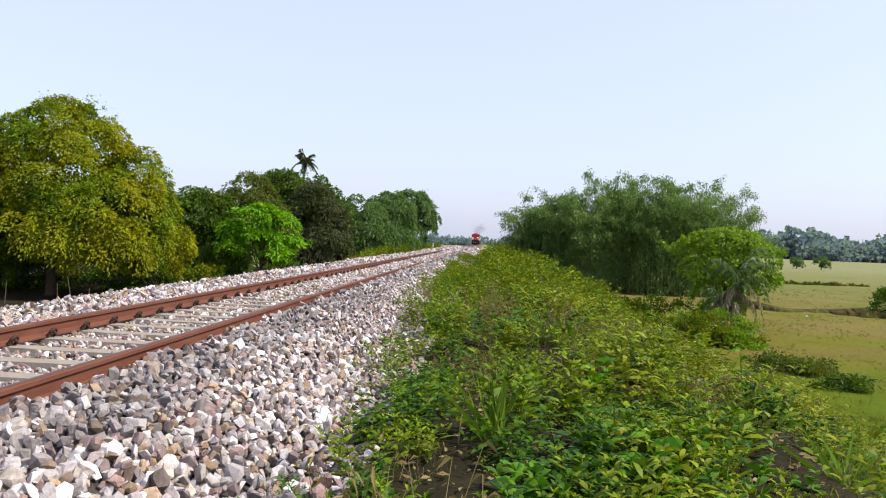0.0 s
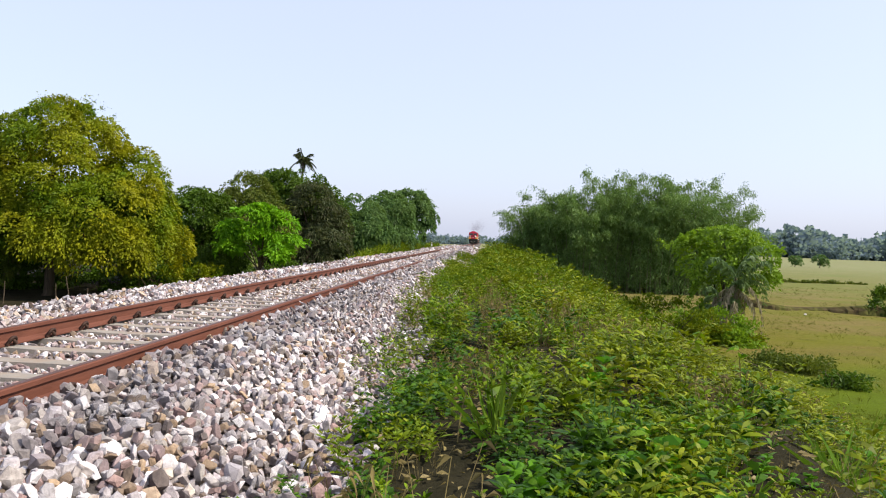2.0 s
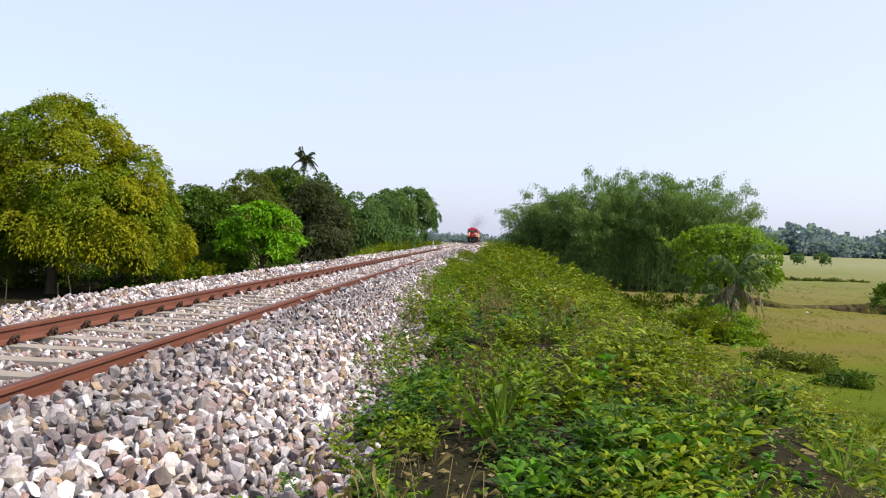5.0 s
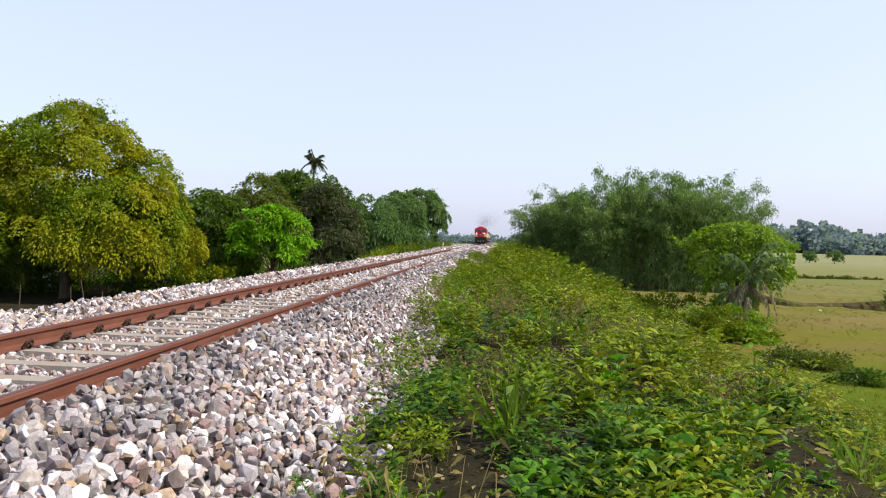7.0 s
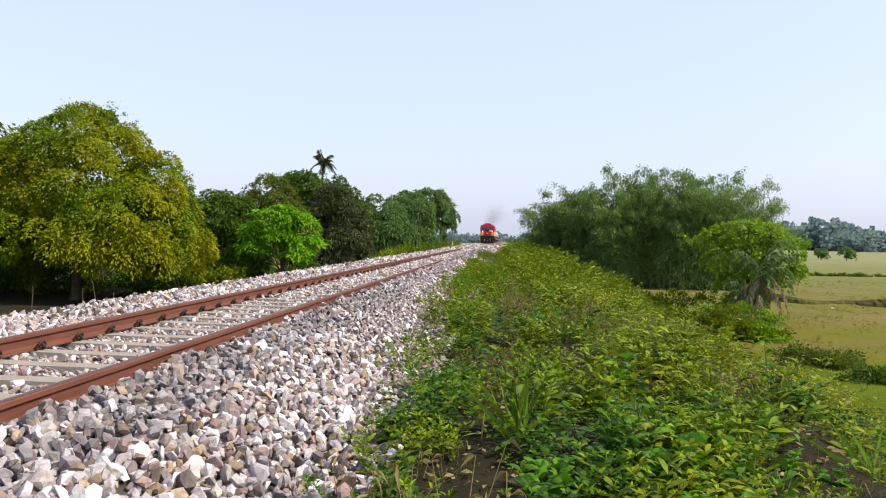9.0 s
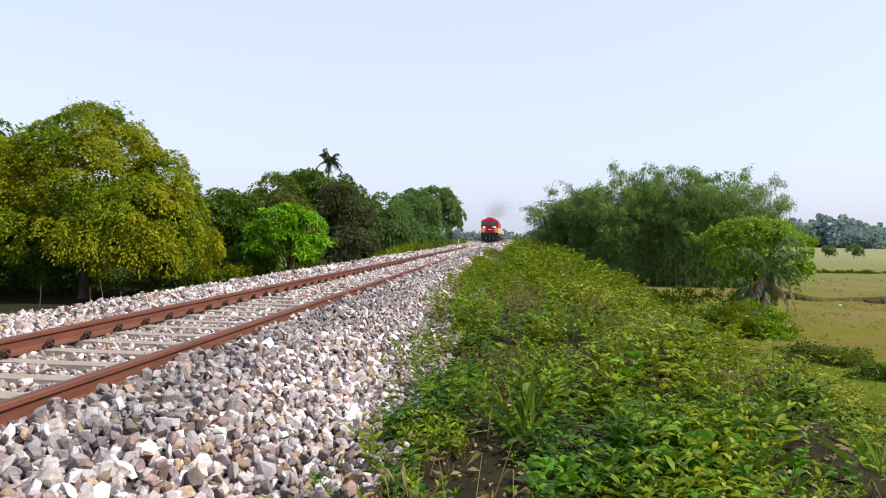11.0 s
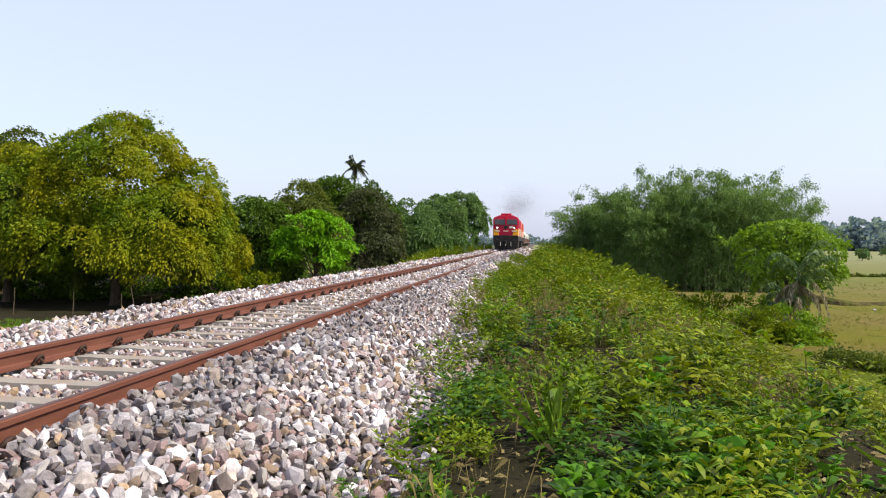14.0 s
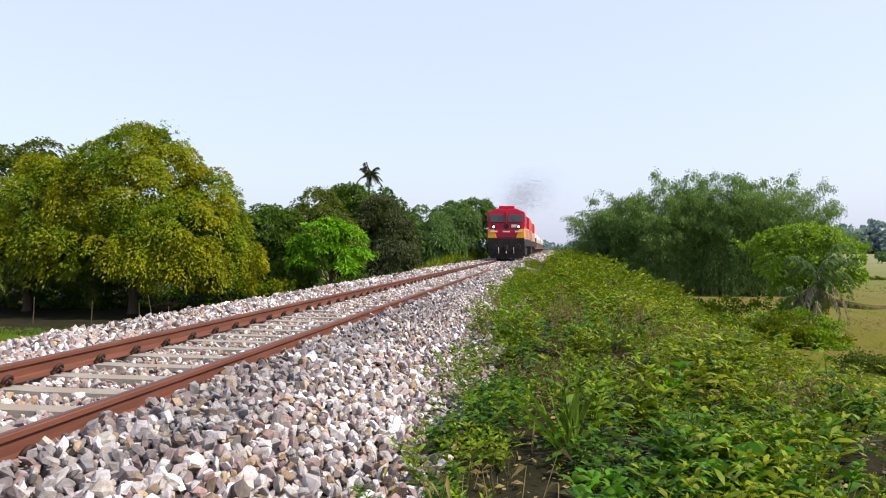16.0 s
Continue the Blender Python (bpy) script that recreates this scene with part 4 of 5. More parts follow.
def verge_spots(kinds, y0, y1, density, scale, where=None, x0=-2.4, x1=6.2, cluster=4, path=0.88):
    """Plants in clusters of even height, with gaps between them. where: a share of each kind over the plan."""
    n = int((y1 - y0) * (x1 - x0) * density / cluster)
    cy, cx = rng.uniform(y0, y1, n), rng.uniform(x0, x1, n)
    rough = 0.6 * wave(cx, cy, 1.1, 4.0) + 0.6 * wave(cx, cy, 2.6, 1.0)
    cs = rng.uniform(0.5, 1.36, n) * (1 + 0.36 * rough)
    if where is not None:
        ok = rng.random(n) < np.clip(where(cx, cy), 0, 1)
        cx, cy, cs = cx[ok], cy[ok], cs[ok]
    w = np.repeat(np.arange(len(cx)), cluster)
    n = len(w)
    x, y = cx[w] + rng.normal(0, 0.11, n), cy[w] + rng.normal(0, 0.13, n)
    s = scale * cs[w] * rng.uniform(0.8, 1.18, n)
    trod = np.exp(-((x - path_mid(y)) / 0.17) ** 2) * np.clip((24 - y) / 10, 0, 1)     # trodden line through the weeds
    s *= 1 - 0.5 * trod * path
    lip = np.clip((x - stone_edge(y)) / np.clip(0.25 + 0.05 * y, 0.3, 0.75), 0, 1)                                   # low, thin fringe on the stones
    s *= 0.42 + 0.58 * lip
    ok = (rng.random(n) < 0.16 + 0.84 * lip ** 0.8) & (rng.random(n) > trod * path) & (x > stone_edge(y)) & (x ** 2 + y ** 2 > 5.5) & (x < 6.3) & (y > 2.2)
    x, y, s = x[ok], y[ok], s[ok]
    k = len(x)
    s *= 1 + np.clip(y - 15, 0, 45) / 45 * 1.3 * np.clip((x + 0.2) / 1.4, -0.2, 1)      # taller towards the thicket
    z = np.maximum(ground_z(x, y), np.where(x < -0.9, bed_z(x), -9)) - 0.02
    return np.stack([rng.integers(kinds[0], kinds[1], k), x, y, z, rng.uniform(0, 6.28, k), s, rng.uniform(0.85, 1.15, k), rng.normal(0, 0.12, k), rng.normal(0, 0.12, k)], 1)


def patch(x, y, seed):
    return np.clip(0.5 + 1.5 * wave(x, y, 0.9, seed), 0.0, 1.0)


def share_lime(x, y):
    return (1 - 0.4 * np.exp(-((x + 0.3) / 0.7) ** 2)) * np.clip(1.15 - 0.42 * np.clip(x - 0.4, 0, 9), 0.12, 1) * (0.35 + 0.65 * patch(x, y, 2.0))


def share_straw(x, y):
    return np.clip((x - 0.5) * 0.55, 0.08, 1) * (0.4 + 0.6 * patch(x, y, 5.0))


def share_deep(x, y):
    return np.exp(-((x - 0.95) / 0.75) ** 2) * np.exp(-((y - 5.6) / 2.4) ** 2) + 0.6 * np.exp(-((x + 0.35) / 0.6) ** 2) * np.clip((14 - y) / 4, 0.2, 1) + 0.22 * patch(x, y, 7.0)


def share_dry(x, y):
    ridge = np.exp(-((x - 2.5) / 0.6) ** 2) * np.exp(-((y - 13.0) / 3.6) ** 2)
    return 0.6 * ridge + 0.35 * np.exp(-((x - path_mid(y)) / 0.38) ** 2) + 0.07


LIME = [bushy(0.50, 4, 0.115, 0.125) for _ in range(8)]
STRAW = [bushy(0.56, 4, 0.135, 0.115, True, 0.45) for _ in range(8)]
DEEP = [bushy(0.42, 4, 0.125, 0.15, True, 0.45) for _ in range(6)]
THIN = [bushy(0.52, 4, 0.14, 0.15, False, 0.3, (2, 4)) for _ in range(6)]
V, F = scattered(LIME, np.concatenate([verge_spots((0, 8), 2.8, 9, 23, 0.9, share_lime), verge_spots((0, 8), 9, 21, 12, 0.98, share_lime), verge_spots((0, 8), 3.2, 15, 9, 0.78, x0=-2.1, x1=-0.2, cluster=3)]))
tagged(array_part("weeds", V, F, LEAF_LIME), "dense knee-high bright green weeds covering the verge", "weeds", kind="stuff")
V, F = scattered(STRAW, np.concatenate([verge_spots((0, 8), 2.8, 9, 20, 0.9, share_straw, x0=-0.6), verge_spots((0, 8), 9, 21, 15, 0.92, share_straw, x0=-0.6)]))
tagged(array_part("yellowing_weeds", V, F, LEAF_STRAW), "yellow-green weeds with long drooping leaves on the bank", "weeds", kind="stuff")
V, F = scattered(DEEP, np.concatenate([verge_spots((0, 6), 2.8, 9, 20, 0.95, share_deep, x0=-1.4, x1=4.0), verge_spots((0, 6), 9, 20, 10, 0.95, share_deep)]))
tagged(array_part("low_weeds", V, F, LEAF_DEEP), "low deep green weeds between the taller plants", "weeds", kind="stuff")
V, F = scattered(THIN, np.concatenate([verge_spots((0, 6), 20, 40, 13, 0.94, x1=6.6, cluster=3), verge_spots((0, 6), 40, 78, 6, 1.0, x1=6.0, cluster=3)]))
tagged(array_part("tall_weeds", V, F, LEAF_VERGE), "tall yellow-green weeds along the bank", "weeds", kind="stuff")
BROAD = [bushy(0.40, 3, 0.17, 0.27, True, 0.4, (2, 4)) for _ in range(6)]
V, F = scattered(BROAD, np.concatenate([verge_spots((0, 6), 2.3, 5.4, 5.0, 0.85, x0=0.1, x1=1.7, cluster=2), verge_spots((0, 6), 2.3, 12, 0.7, 0.85, x0=-0.4, cluster=2)]))
tagged(array_part("broadleaf_weeds", V, F, LEAF_BROAD), "fresh green broad-leaved weeds among the verge plants", "weeds", kind="stuff")
GRASS = [tuft(0.55, 16) for _ in range(5)]
V, F = scattered(GRASS, np.concatenate([verge_spots((0, 5), 2.5, 20, 1.1, 0.9, x0=-0.3, cluster=2), verge_spots((0, 5), 20, 60, 2, 1.0)]))
tagged(array_part("grass_tufts", V, F, LEAF_GRASS), "thin tufts of long grass among weeds", "grass", kind="stuff")
STALK = [stalks(0.5, 8) for _ in range(6)]
V, F = scattered(STALK, verge_spots((0, 6), 2.3, 24, 22, 0.98, share_dry, path=0.2))
tagged(array_part("dry_stalks", V, F, DRY), "dry brown stalks standing among the weeds", "dead plants", kind="stuff")
# tall grass between the far ballast and the trees
n = 1900
y = 34 + 84 * rng.random(n) ** 0.8
x = -7.35 - 2.6 * rng.random(n) ** 1.3 + 0.25 * np.sin(y * 0.6)
FRINGE = [bushy(0.55, 3, 0.2, 0.12, False, 0.3, (2, 4)) for _ in range(4)] + [tuft(0.7, 14) for _ in range(3)]
z = np.maximum(ground_z(x, y), np.where(x > -7.95, bed_z(x), -9)) - 0.03
V, F = scattered(FRINGE, np.stack([rng.integers(0, 7, n), x, y, z, rng.uniform(0, 6.28, n), rng.uniform(1.2, 2.4, n) * np.clip((y - 26) / 30, 0.35, 1), np.ones(n), rng.normal(0, 0.1, n), rng.normal(0, 0.1, n)], 1))
tagged(array_part("tall_grass", V, F, LEAF_VERGE), "bright yellow-green tall grass along the far side of the track", "grass", kind="stuff")
# fallen leaves on the bare ground
n = 2600
x, y = rng.uniform(-1.3, 3.0, n), 2.5 + 11 * rng.random(n)
LITTER = [leaves(np.zeros((1, 3)), np.array([[1.0, 0, 0.15]]), 0.07, 0.22, 0.1, 0.3) for _ in range(6)]
V, F = scattered(LITTER, np.stack([rng.integers(0, 6, n), x, y, np.maximum(ground_z(x, y) + 0.075, np.where(x < -0.9, bed_z(x) + 0.05, -9)), rng.uniform(0, 6.28, n), rng.uniform(0.6, 1.6, n), np.ones(n), np.zeros(n), np.zeros(n)], 1))
tagged(array_part("fallen_leaves", V, F, DRY), "dry brown leaves and litter on the path", "leaf litter", kind="stuff")
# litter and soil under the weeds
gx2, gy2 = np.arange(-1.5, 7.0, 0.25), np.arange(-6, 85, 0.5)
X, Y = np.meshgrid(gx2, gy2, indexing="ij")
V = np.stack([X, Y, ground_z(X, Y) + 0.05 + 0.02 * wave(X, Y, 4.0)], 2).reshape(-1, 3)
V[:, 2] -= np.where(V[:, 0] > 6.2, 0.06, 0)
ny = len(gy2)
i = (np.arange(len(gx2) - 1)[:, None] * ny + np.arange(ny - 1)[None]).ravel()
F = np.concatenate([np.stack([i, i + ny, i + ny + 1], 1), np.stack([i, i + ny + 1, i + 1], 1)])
tagged(array_part("bank_soil", V, F, SOIL_AND_SHADE, smooth=True), "dark soil and litter of the railway bank", "soil", kind="structure")
# turf beyond the track
n = 4500
x, y = rng.uniform(-24, -9, n), rng.uniform(14, 24.5, n)
TURF = [tuft(0.16, 9) for _ in range(4)]
V, F = scattered(TURF, np.stack([rng.integers(0, 4, n), x, y, ground_z(x, y) - 0.01, rng.uniform(0, 6.28, n), rng.uniform(0.7, 1.6, n), np.ones(n), np.zeros(n), np.zeros(n)], 1))
tagged(array_part("turf", V, F, LEAF_GRASS), "short grass below the far side of the track", "grass", kind="stuff")


# tufts and small weeds of the grazed fields
n = 16000
y = 13 + 62 * rng.random(n) ** 1.3
x = 6.2 + 0.02 * y + (0.42 * y + 6) * rng.random(n)
keep = rng.random(n) < np.clip(0.35 + 1.2 * wave(x, y, 0.45, 3.0), 0.05, 1)
x, y = x[keep], y[keep]
n = len(x)
SWARD = [tuft(0.10, 8) for _ in range(4)]
V, F = scattered(SWARD, np.stack([rng.integers(0, 4, n), x, y, ground_z(x, y) - 0.01, rng.uniform(0, 6.28, n), rng.uniform(0.5, 1.5, n) * np.where(rng.random(n) < 0.05, 2.2, 1), np.ones(n), np.zeros(n), np.zeros(n)], 1))
tagged(array_part("pasture_tufts", V, F, LEAF_PASTURE), "short uneven tufts of grazed olive pasture grass", "grass", kind="stuff")


# earth sheet under the trees, its dark colour standing in for their shade
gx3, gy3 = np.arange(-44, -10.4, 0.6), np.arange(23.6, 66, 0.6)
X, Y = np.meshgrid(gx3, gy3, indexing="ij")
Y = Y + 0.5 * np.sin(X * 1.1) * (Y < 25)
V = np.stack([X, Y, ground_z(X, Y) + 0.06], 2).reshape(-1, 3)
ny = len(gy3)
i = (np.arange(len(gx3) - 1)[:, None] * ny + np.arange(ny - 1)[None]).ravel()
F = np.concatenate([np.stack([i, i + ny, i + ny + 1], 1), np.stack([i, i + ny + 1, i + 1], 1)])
tagged(array_part("woodland_shade_floor", V, F, SOIL_AND_SHADE, smooth=True), "earth sheet coloured dark as the shade under the trees", "soil", kind="structure")

# worn earth bank between two fields
t = np.linspace(0, 1, 60)
bx, by = 14.5 + 9.5 * t, 45.6 - 3.6 * t + 0.35 * np.sin(t * 17)
prof = np.array([(-0.75, -0.1), (-0.45, 0.30), (-0.1, 0.50), (0.4, 0.48), (1.1, 0.1), (1.5, -0.1)])
V = np.stack([np.repeat(bx, 6) + rng.normal(0, 0.05, 360), np.repeat(by, 6) + np.tile(prof[:, 0], 60) + rng.normal(0, 0.07, 360), FIELD_Z + np.tile(prof[:, 1], 60) * np.repeat(0.75 + 0.35 * np.sin(t * 9 + 1), 6)], 1)
i = (np.arange(59)[:, None] * 6 + np.arange(5)[None]).ravel()
F = np.concatenate([np.stack([i, i + 6, i + 7], 1), np.stack([i, i + 7, i + 1], 1)])
tagged(array_part("earth_bank", V, F, EARTH), "low worn earth bank between two fields", "bank", kind="structure")
bm = bmesh.new()
bmesh.ops.create_icosphere(bm, subdivisions=2, radius=0.085)
for v in bm.verts:
    v.co *= 0.8 + 0.35 * math.sin(v.co.x * 31 + v.co.y * 23)
    v.co.z = max(-0.03, v.co.z * 0.7)
scrap = tagged(part("litter_scrap", bm, POST_WHITE), "small crumpled white scrap lying by the earth bank", "litter")
scrap.location = (17.4, 41.0, float(ground_z(17.4, 41.0)) + 0.03)
for k in range(9):
    bush((24 + 2.2 * k + rng.uniform(-0.5, 0.5), 84 + 0.3 * k + rng.uniform(-1, 1)), 1.3, 0.7, rng.uniform(0.18, 0.34), 300, 0.2, LEAF_OLIVE, "low dark scrub on a field edge", "scrub on the field edge")


def tall_stalk(at, h, lean, leafed, mat, label):
    x, y = at
    z = float(ground_z(x, y))
    t = np.linspace(0, 1, 8)
    P = np.stack([lean * t ** 2, 0.1 * np.sin(t * 3), h * t - 0.25 * h * t ** 3 * abs(lean)], 1)
    V, F = tubes([[(tuple(p), 0.007 * (1.3 - q)) for p, q in zip(P, t)]], 5)
    root = tagged(array_part("tall_stalk", V, F, mat), label, "weed", "tall stalks")
    root.location = (x, y, z)
    if leafed:
        Q = np.repeat(P[3:], 3, 0)
        V, F = blades(Q, rng.normal(0, 0.6, Q.shape) + (lean, 0, 0.2), 0.13, 0.2, 0.4)
        tagged(array_part("leaf_spray", V, F, LEAF_WEED, root), kind="stuff")
    return root


tall_stalk((2.55, 15.5), 1.05, 0.05, False, DRY, "bare dry stalk standing above the weeds")
tall_stalk((4.0, 13.8), 1.35, -0.85, True, DRY_BLADE, "pale trailing stalk arching over the weeds")
tall_stalk((2.2, 10.0), 0.95, 0.5, True, DRY, "leaning weed stalk with a few yellow leaves")
tall_stalk((2.45, 9.0), 0.85, 0.25, True, DRY, "leaning weed stalk with a few yellow leaves")
tall_stalk((2.9, 8.2), 0.8, -0.1, True, DRY, "upright weed stalk with sparse leaves")
tall_stalk((0.3, 7.2), 0.7, 0.12, False, DRY, "bare dry stalk standing above the weeds")
tall_stalk((-0.15, 6.0), 0.6, 0.1, False, DRY, "bare dry stalk standing above the weeds")
for at, h in (((0.98, 5.7), 0.62), ((1.12, 5.9), 0.55)):
    V, F = tuft(h, 45)
    ob = tagged(array_part("grass_clump", V * (0.8, 0.8, 1), F, LEAF_CLUMP), "clump of long blue-green grass blades among weeds", "grass", "grass clumps")
    ob.location = (*at, float(ground_z(*at)))


def small_post(at, h, r, mat, label, lean=0.0, name="fence_post"):
    x, y = at
    bm = bmesh.new()
    rod(bm, (0, 0, -0.1), (lean, 0.02, h * 0.5), r, r * 0.9)
    rod(bm, (lean, 0.02, h * 0.5), (lean * 1.8, 0.0, h), r * 0.9, r * 0.7)
    ob = part(name, bm, mat)
    ob.location = (x, y, float(ground_z(x, y)))
    return tagged(ob, label, "post", "fence posts" if name == "fence_post" else "")


for at, h, lean in (((-15.3, 27), 1.3, -0.12), ((-15.9, 27), 1.0, 0.0), ((-19.7, 26), 1.2, 0.04), ((-14.7, 27), 0.85, 0.02), ((-17.6, 26.5), 1.0, 0.03)):
    small_post(at, h * 0.9, 0.022, BARK, "thin weathered wooden fence post in grass", lean)
small_post((-6.75, 97.0), 1.35, 0.10, POST_WHITE, "short white-painted marker post beside the track", 0.0, "marker_post")

# ---------------------------------------------------------------- train
def disc(bm, x0, x1, y, z, r, sides=20):
    return rod(bm, (x0, y, z), (x1, y, z), r, sides=sides)


def bogie(root, y, axles, reach):
    """Side frames with wheels between them."""
    for s in (-1, 1):
        bm = boxed(s * 1.02 - 0.07, s * 1.02 + 0.07, y - reach, y + reach, 0.42, 0.80, 0.05)
        for a in axles:
            box(bm, s * 1.02 - 0.13, s * 1.02 + 0.13, y + a - 0.2, y + a + 0.2, 0.32, 0.68, 0.03)
        part("bogie_frame", bm, BLACK, root)
    for a in axles:
        for s in (-1, 1):
            bm = disc(bmesh.new(), s * 0.80, s * 0.93, y + a, 0.50, 0.50)
            disc(bm, s * 0.77, s * 0.80, y + a, 0.50, 0.53)
            part("wheel", bm, STEEL, root)


ABOVE_DECK = {"cab", "nose_panel", "marking_bar", "windscreen", "headlight", "handrail", "side_window", "cab_door", "side_stripe", "plate", "badge", "pillar",
              "roof_unit", "horn", "hood", "hood_roof", "radiator", "exhaust_stack", "hood_door", "stanchion", "walkway_rail", "rear_cab"}


def locomotive(second=False):
    """A boxy end-cab diesel. Its front is at y = 0 and it reaches back along +y; rail tops at z = 0."""
    root = empty("diesel_locomotive", (TRACK, 0, 0))
    main, low = (LOCO_ORANGE, LOCO_RED) if second else (LOCO_RED, LOCO_YELLOW)
    # cab: raked brow over an upright nose
    bm = bmesh.new()
    prof = [(-1.53, 1.52), (1.53, 1.52), (1.55, 1.6), (1.55, 3.50), (1.46, 3.74), (0.82, 4.02), (-0.82, 4.02), (-1.46, 3.74), (-1.55, 3.50), (-1.55, 1.6)]
    extruded(bm, prof, 0.0, 2.6)
    for v in bm.verts:
        if v.co.y < 0.1:
            v.co.y = 0.10 + max(0.0, v.co.z - 2.62) * 0.11 + abs(v.co.x) * 0.05
    bmesh.ops.bevel(bm, geom=[e for e in bm.edges if all(v.co.y < 1.0 for v in e.verts)], offset=0.07, segments=3, affect="EDGES")
    part("cab", bm, main, root, "red cab with rounded edges" if not second else "orange cab")
    # yellow lower corners of the nose, and cream bars on them
    for s in (-1, 1):
        bm = boxed(min(s * 0.80, s * 1.50), max(s * 0.80, s * 1.50), 0.02, 0.30, 1.54, 2.28, 0.04)
        for v in bm.verts:
            if abs(v.co.x) < 1.0 and v.co.z > 1.8:
                v.co.x += s * 0.22
        part("nose_panel", bm, low, root, "yellow nose panel")
        part("marking_bar", boxed(min(s * 0.72, s * 1.32), max(s * 0.72, s * 1.32), -0.012, 0.03, 2.02, 2.15, 0.008), CREAM, root, "cream painted bar")
        # windscreen in its rubber frame
        bm = boxed(min(s * 0.12, s * 1.34), max(s * 0.12, s * 1.34), -0.03, 0.03, -0.33, 0.33, 0.02)
        scr = part("windscreen", bm, GLASS, root, "dark split windscreen pane")
        scr.location, scr.rotation_euler = (0, 0.17, 3.19), (-0.11, 0, 0)
        part("wiper", rod(bmesh.new(), (s * 0.75, -0.05, -0.32), (s * 0.5, -0.05, 0.12), 0.014, sides=5), BLACK, scr)
        bm = bmesh.new()
        rod(bm, (s * 1.02, 0.12, 2.48), (s * 1.02, -0.03, 2.48), 0.17, 0.19, 20)
        hl = part("headlight", bm, BLACK, root, "round headlight housing")
        bm = bmesh.new()
        rod(bm, (s * 1.02, -0.02, 2.48), (s * 1.02, -0.05, 2.48), 0.10, 0.08, 20)
        part("lens", bm, CREAM if second else LAMP, hl)
        # buffers, steps, hand rails
        bm = bmesh.new()
        rod(bm, (s * 0.98, 0.1, 1.10), (s * 0.98, -0.42, 1.10), 0.11)
        rod(bm, (s * 0.98, -0.42, 1.10), (s * 0.98, -0.50, 1.10), 0.25, 0.23, 20)
        part("buffer", bm, BLACK, root)
        for k in range(4):
            part("step", boxed(min(s * 1.18, s * 1.52), max(s * 1.18, s * 1.52), 0.45, 0.85, 0.38 + 0.26 * k, 0.42 + 0.26 * k), BLACK, root)
        part("handrail", rod(bmesh.new(), (s * 1.50, 0.22, 1.35), (s * 1.50, 0.22, 2.45), 0.022), CREAM, root)
        part("side_window", boxed(min(s * 1.54, s * 1.575), max(s * 1.54, s * 1.575), 0.75, 1.75, 2.72, 3.32, 0.012), GLASS, root)
        part("cab_door", boxed(min(s * 1.54, s * 1.57), max(s * 1.54, s * 1.57), 1.95, 2.5, 1.4, 3.3, 0.01), main, root)
        part("side_stripe", boxed(min(s * 1.545, s * 1.562), max(s * 1.545, s * 1.562), 0.3, 1.9, 1.45, 2.35, 0.005), low, root, "yellow side band")
    # number board, plate, coupler, cow-catcher
    part("plate", boxed(0.42, 0.92, 0.02, 0.09, 2.42, 2.66, 0.01), CREAM, root, "pale board with illegible marks")
    part("badge", rod(bmesh.new(), (0, 0.12, 2.55), (0, 0.05, 2.55), 0.22, sides=24), BLACK, root, "dark round badge")
    part("marking_bar", boxed(-0.28, 0.28, -0.01, 0.05, 2.03, 2.13, 0.006), CREAM, root, "cream painted bar")
    part("pillar", boxed(-0.06, 0.06, 0.06, 0.30, 2.62, 3.75, 0.02), main, root)
    bm = boxed(-0.16, 0.16, -0.55, 0.2, 0.86, 1.2, 0.05)
    box(bm, -0.12, 0.12, -0.75, -0.5, 0.80, 1.26, 0.05)
    part("coupler", bm, BLACK, root)
    bm = boxed(-1.50, 1.50, 0.0, 0.35, 0.85, 1.83, 0.03)
    part("buffer_beam", bm, BLACK, root)
    bm = bmesh.new()
    extruded(bm, [(-1.42, 0.90), (-1.30, 0.16), (1.30, 0.16), (1.42, 0.90)], -0.05, 0.10)
    part("rail_guard", bm, BLACK, root, "black sheet rail guard")
    for k in range(5):
        part("brake_hose", rod(bmesh.new(), (-0.62 + 0.31 * k, -0.10, 1.05), (-0.60 + 0.31 * k, -0.14, 0.55), 0.03), BLACK if k % 2 else CREAM, root)
    bm = boxed(-0.64, 0.64, 0.45, 1.75, 3.90, 4.26, 0.05)
    part("roof_unit", bm, main, root, "raised roof box over the cab")
    part("horn", rod(bmesh.new(), (0.0, 0.45, 4.02), (0.0, 0.85, 4.02), 0.09, 0.04), BLACK, root)
    # hood, radiators, walkways
    bm = bmesh.new()
    extruded(bm, [(-1.0, 1.55), (1.0, 1.55), (1.0, 3.35), (0.75, 3.72), (-0.75, 3.72), (-1.0, 3.35)], 2.6, 17.6)
    part("hood", bm, LOCO_ORANGE, root, "long orange engine hood")
    part("hood_roof", boxed(-0.72, 0.72, 3.2, 17.2, 3.72, 3.86, 0.04), LOCO_RED, root)
    bm = bmesh.new()
    extruded(bm, [(-1.5, 2.6), (-1.5, 3.7), (-1.0, 4.0), (1.0, 4.0), (1.5, 3.7), (1.5, 2.6), (1.0, 2.4), (-1.0, 2.4)], 13.0, 17.4)
    part("radiator", bm, LOCO_RED, root, "flared radiator section")
    part("exhaust_stack", boxed(-0.3, 0.3, 7.6, 8.5, 3.84, 4.12, 0.04), BLACK, root)
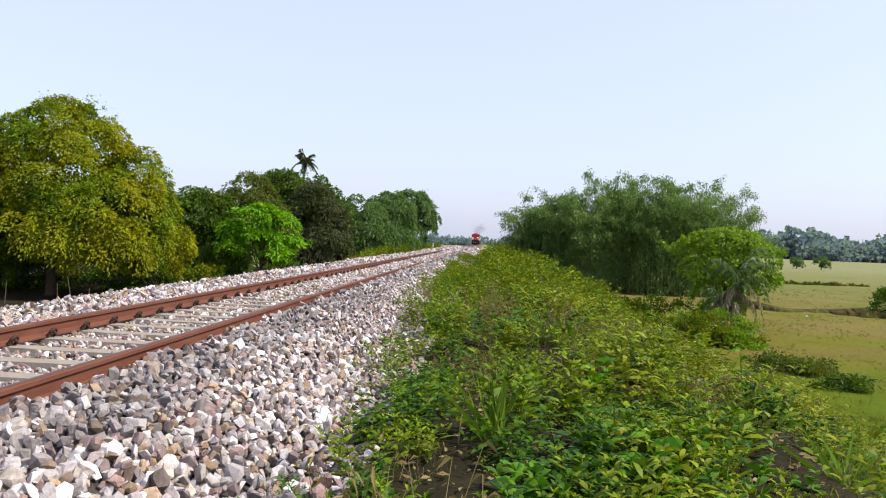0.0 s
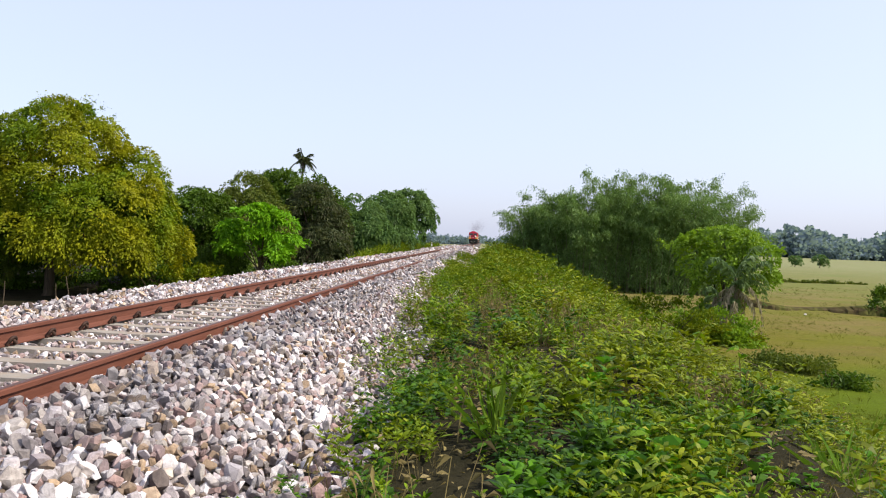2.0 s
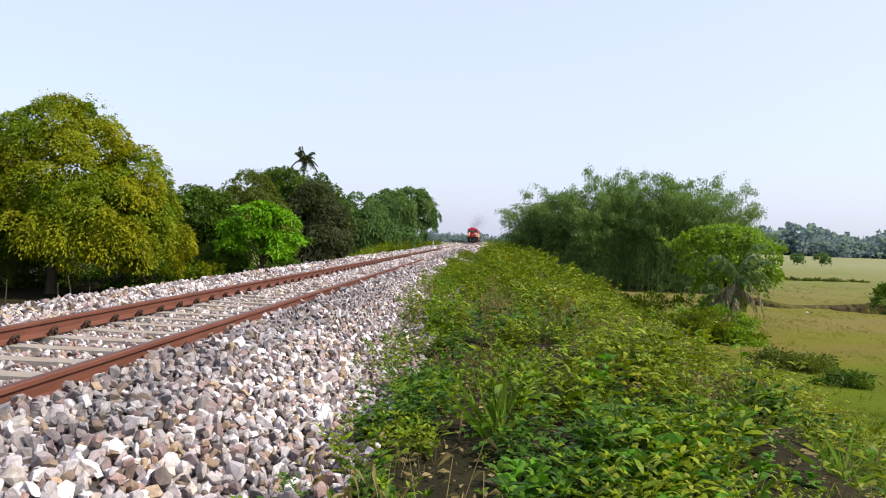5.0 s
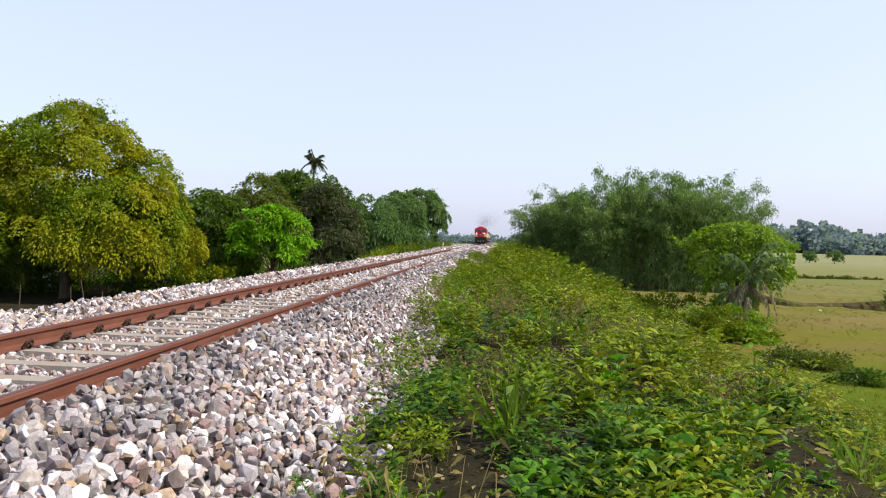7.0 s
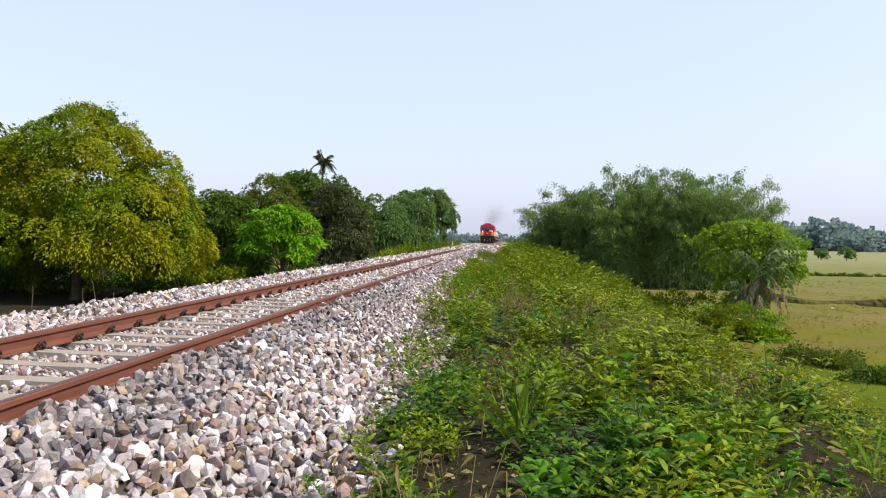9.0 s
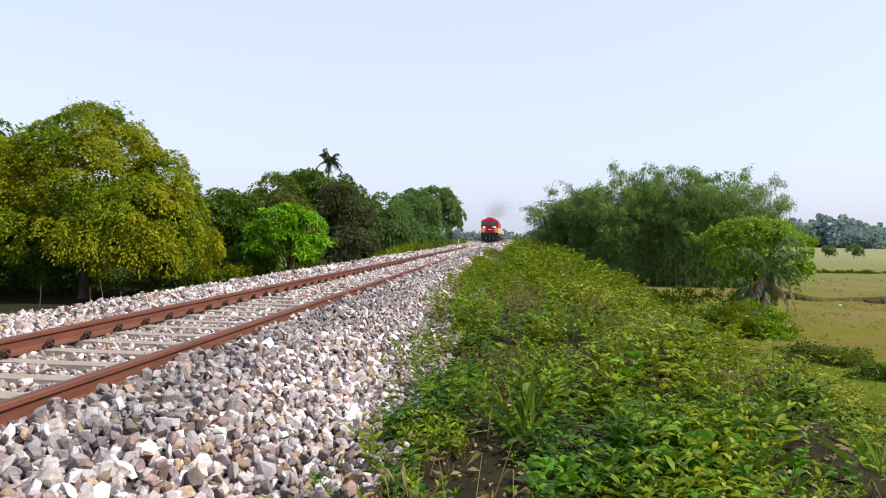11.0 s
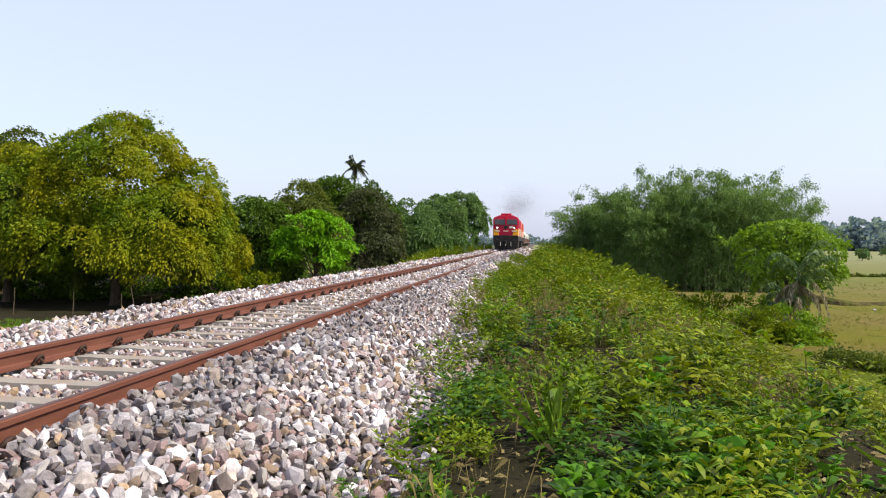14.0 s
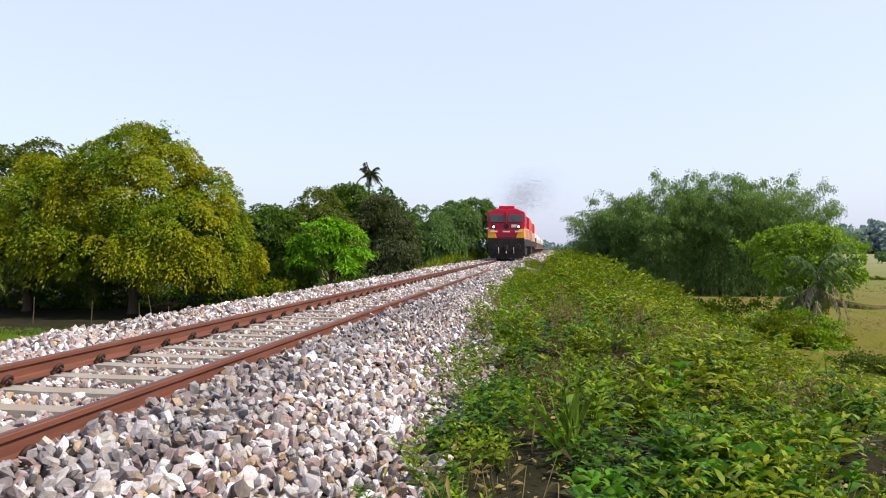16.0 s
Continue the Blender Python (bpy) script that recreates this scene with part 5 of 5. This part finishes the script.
    for s in (-1, 1):
        for k in range(9):
            part("hood_door", boxed(min(s * 1.0, s * 1.03), max(s * 1.0, s * 1.03), 2.9 + 1.1 * k, 3.85 + 1.1 * k, 1.7, 3.2, 0.01), LOCO_YELLOW, root)
        for k in range(8):
            part("stanchion", rod(bmesh.new(), (s * 1.5, 3.0 + 2 * k, 1.5), (s * 1.5, 3.0 + 2 * k, 2.45), 0.022, sides=6), CREAM, root)
        part("walkway_rail", rod(bmesh.new(), (s * 1.5, 3.0, 2.45), (s * 1.5, 17.0, 2.45), 0.022, sides=6), CREAM, root)
    part("underframe", boxed(-1.52, 1.52, 0.3, 19.4, 1.18, 1.82, 0.03), BLACK, root)
    part("fuel_tank", boxed(-1.35, 1.35, 7.2, 12.2, 0.28, 1.18, 0.15), BLACK, root)
    part("rear_cab", boxed(-1.5, 1.5, 17.6, 19.4, 1.52, 3.8, 0.1), main, root)
    for piece in root.children:                 # the body stands on a deep underframe
        if piece.name.split(".")[0] in ABOVE_DECK:
            piece.location.z += 0.30
    root.scale = (1.05, 1.0, 1.03)
    bogie(root, 4.0, (-1.9, 0, 1.9), 2.8)
    bogie(root, 15.6, (-1.9, 0, 1.9), 2.8)
    return tagged(root, "second orange and red diesel locomotive coupled behind the first" if second else "red diesel locomotive with yellow nose panels, lit headlights", "locomotive", "locomotives")


def tank_wagon():
    root = empty("tank_wagon", (TRACK, 0, 0))
    bm = bmesh.new()
    rod(bm, (0, 0.9, 2.72), (0, 11.1, 2.72), 1.28, sides=28)
    for y, s in ((0.9, -1), (11.1, 1)):
        rod(bm, (0, y, 2.72), (0, y + s * 0.35, 2.72), 1.28, 0.85, 28)
    part("barrel", bm, TANK_WHITE, root, "white cylindrical tank barrel")
    part("dome", rod(bmesh.new(), (0, 6, 3.9), (0, 6, 4.2), 0.42, sides=20), TANK_WHITE, root)
    for y in (2.5, 9.5):
        part("saddle", boxed(-1.3, 1.3, y - 0.3, y + 0.3, 1.1, 1.95, 0.05), WAGON_BROWN, root)
    for s in (-1, 1):
        bm = bmesh.new()
        for x in (5.7, 6.3):
            rod(bm, (s * 1.47, x, 1.1), (s * 1.47, x, 3.3), 0.025, sides=5)
        for k in range(7):
            rod(bm, (s * 1.47, 5.7, 1.2 + 0.3 * k), (s * 1.47, 6.3, 1.2 + 0.3 * k), 0.018, sides=5)
        part("ladder", bm, BLACK, root)
        part("sole_bar", boxed(min(s * 1.15, s * 1.4), max(s * 1.15, s * 1.4), 0, 12, 0.85, 1.75, 0.02), WAGON_BROWN, root)
        for y in (-0.25, 12.0):
            part("buffer", rod(bmesh.new(), (s * 0.98, y, 1.1), (s * 0.98, y + 0.25, 1.1), 0.2), BLACK, root)
    part("platform", boxed(-1.4, 1.4, 0, 12, 1.0, 1.12, 0.02), WAGON_BROWN, root)
    bogie(root, 2.3, (-0.95, 0.95), 1.5)
    bogie(root, 9.7, (-0.95, 0.95), 1.5)
    return tagged(root, "white tank wagon on brown underframe in the goods train", "tank wagon", "tank wagons")


def open_wagon():
    root = empty("open_wagon", (TRACK, 0, 0))
    for s in (-1, 1):
        part("side", boxed(min(s * 1.40, s * 1.46), max(s * 1.40, s * 1.46), 0.2, 10.5, 1.2, 2.5), WAGON_BROWN, root)
        for k in range(9):
            part("rib", boxed(min(s * 1.46, s * 1.54), max(s * 1.46, s * 1.54), 0.5 + 1.2 * k, 0.62 + 1.2 * k, 1.1, 2.5, 0.01), WAGON_BROWN, root)
    for y in (0.2, 10.44):
        part("end", boxed(-1.40, 1.40, y, y + 0.06, 1.2, 2.5), WAGON_BROWN, root)
    part("floor", boxed(-1.42, 1.42, 0.0, 10.7, 1.0, 1.2, 0.02), BLACK, root)
    bogie(root, 2.1, (-0.95, 0.95), 1.5)
    bogie(root, 8.6, (-0.95, 0.95), 1.5)
    return tagged(root, "dark brown low open wagon behind the locomotives", "wagon", "goods wagons")


lead = locomotive()
helper = locomotive(True)
train = [(lead, 0.0), (helper, 20.6)]
wagon, low_wagon = tank_wagon(), open_wagon()
train.append((low_wagon, 41.2))
train.append((wagon, 53.0))
for k in range(9):
    train.append((copy_thing(wagon, pose(TRACK, 0, 0)), 65.6 + 12.7 * k))


def puff(size, flecks):
    """A wisp of fine soot flecks, too small to see singly."""
    P = rng.normal(0, 0.55, (flecks, 3)) * size * (1, 1.2, 0.8)
    V, F = leaves(P, rng.normal(0, 1, (flecks, 3)), 0.013 * rng.uniform(0.6, 1.4, flecks), 0.5, 0.0)
    ob = array_part("smoke_puff", V, F, SMOKE)
    return tagged(ob, "thin grey diesel exhaust smoke over the locomotive", "smoke", "exhaust smoke", "stuff")


puffs = [(puff(1.3 + 0.45 * k, 8000 + 6500 * k), 8.5 + 2.2 * k, 5.3 + 0.5 * k, 0.2 + 0.4 * k) for k in range(5)]

# ---------------------------------------------------------------- loose stones on the near shoulder
forms = []
for k, (V, F) in enumerate(STONES):
    forms.append(tri_mesh("stone", V, F, STONE))
for kind, x, y, z, turn, s, st, lx, ly in single:
    ob = new("stone", forms[int(kind)])
    ob.parent = ballast
    ob.matrix_basis = Matrix.LocRotScale((x, y, z), Euler((lx, ly, turn)), (s, s, s * st))


# ---------------------------------------------------------------- what moves
def front_y(t):
    return 64.3 + 15.0 * (16.0 - t)


def motions():
    for thing, back in train:
        walk(thing, [(t, pose(TRACK, front_y(t) + back, 0)) for t in (0, 4, 8, 12, 16)])
    for k, (thing, back, up, side) in enumerate(puffs):
        walk(thing, [(t, pose(TRACK + side + 0.15 * math.sin(t * 0.9 + k), front_y(t) + back + 0.4 * math.sin(t * 0.7 + k * 1.3), up + 0.15 * math.sin(t * 1.1 + k), 0, 0, 20 * math.sin(t * 0.4 + k))) for t in (0, 2, 4, 6, 8, 10, 12, 14, 16)])


motions()
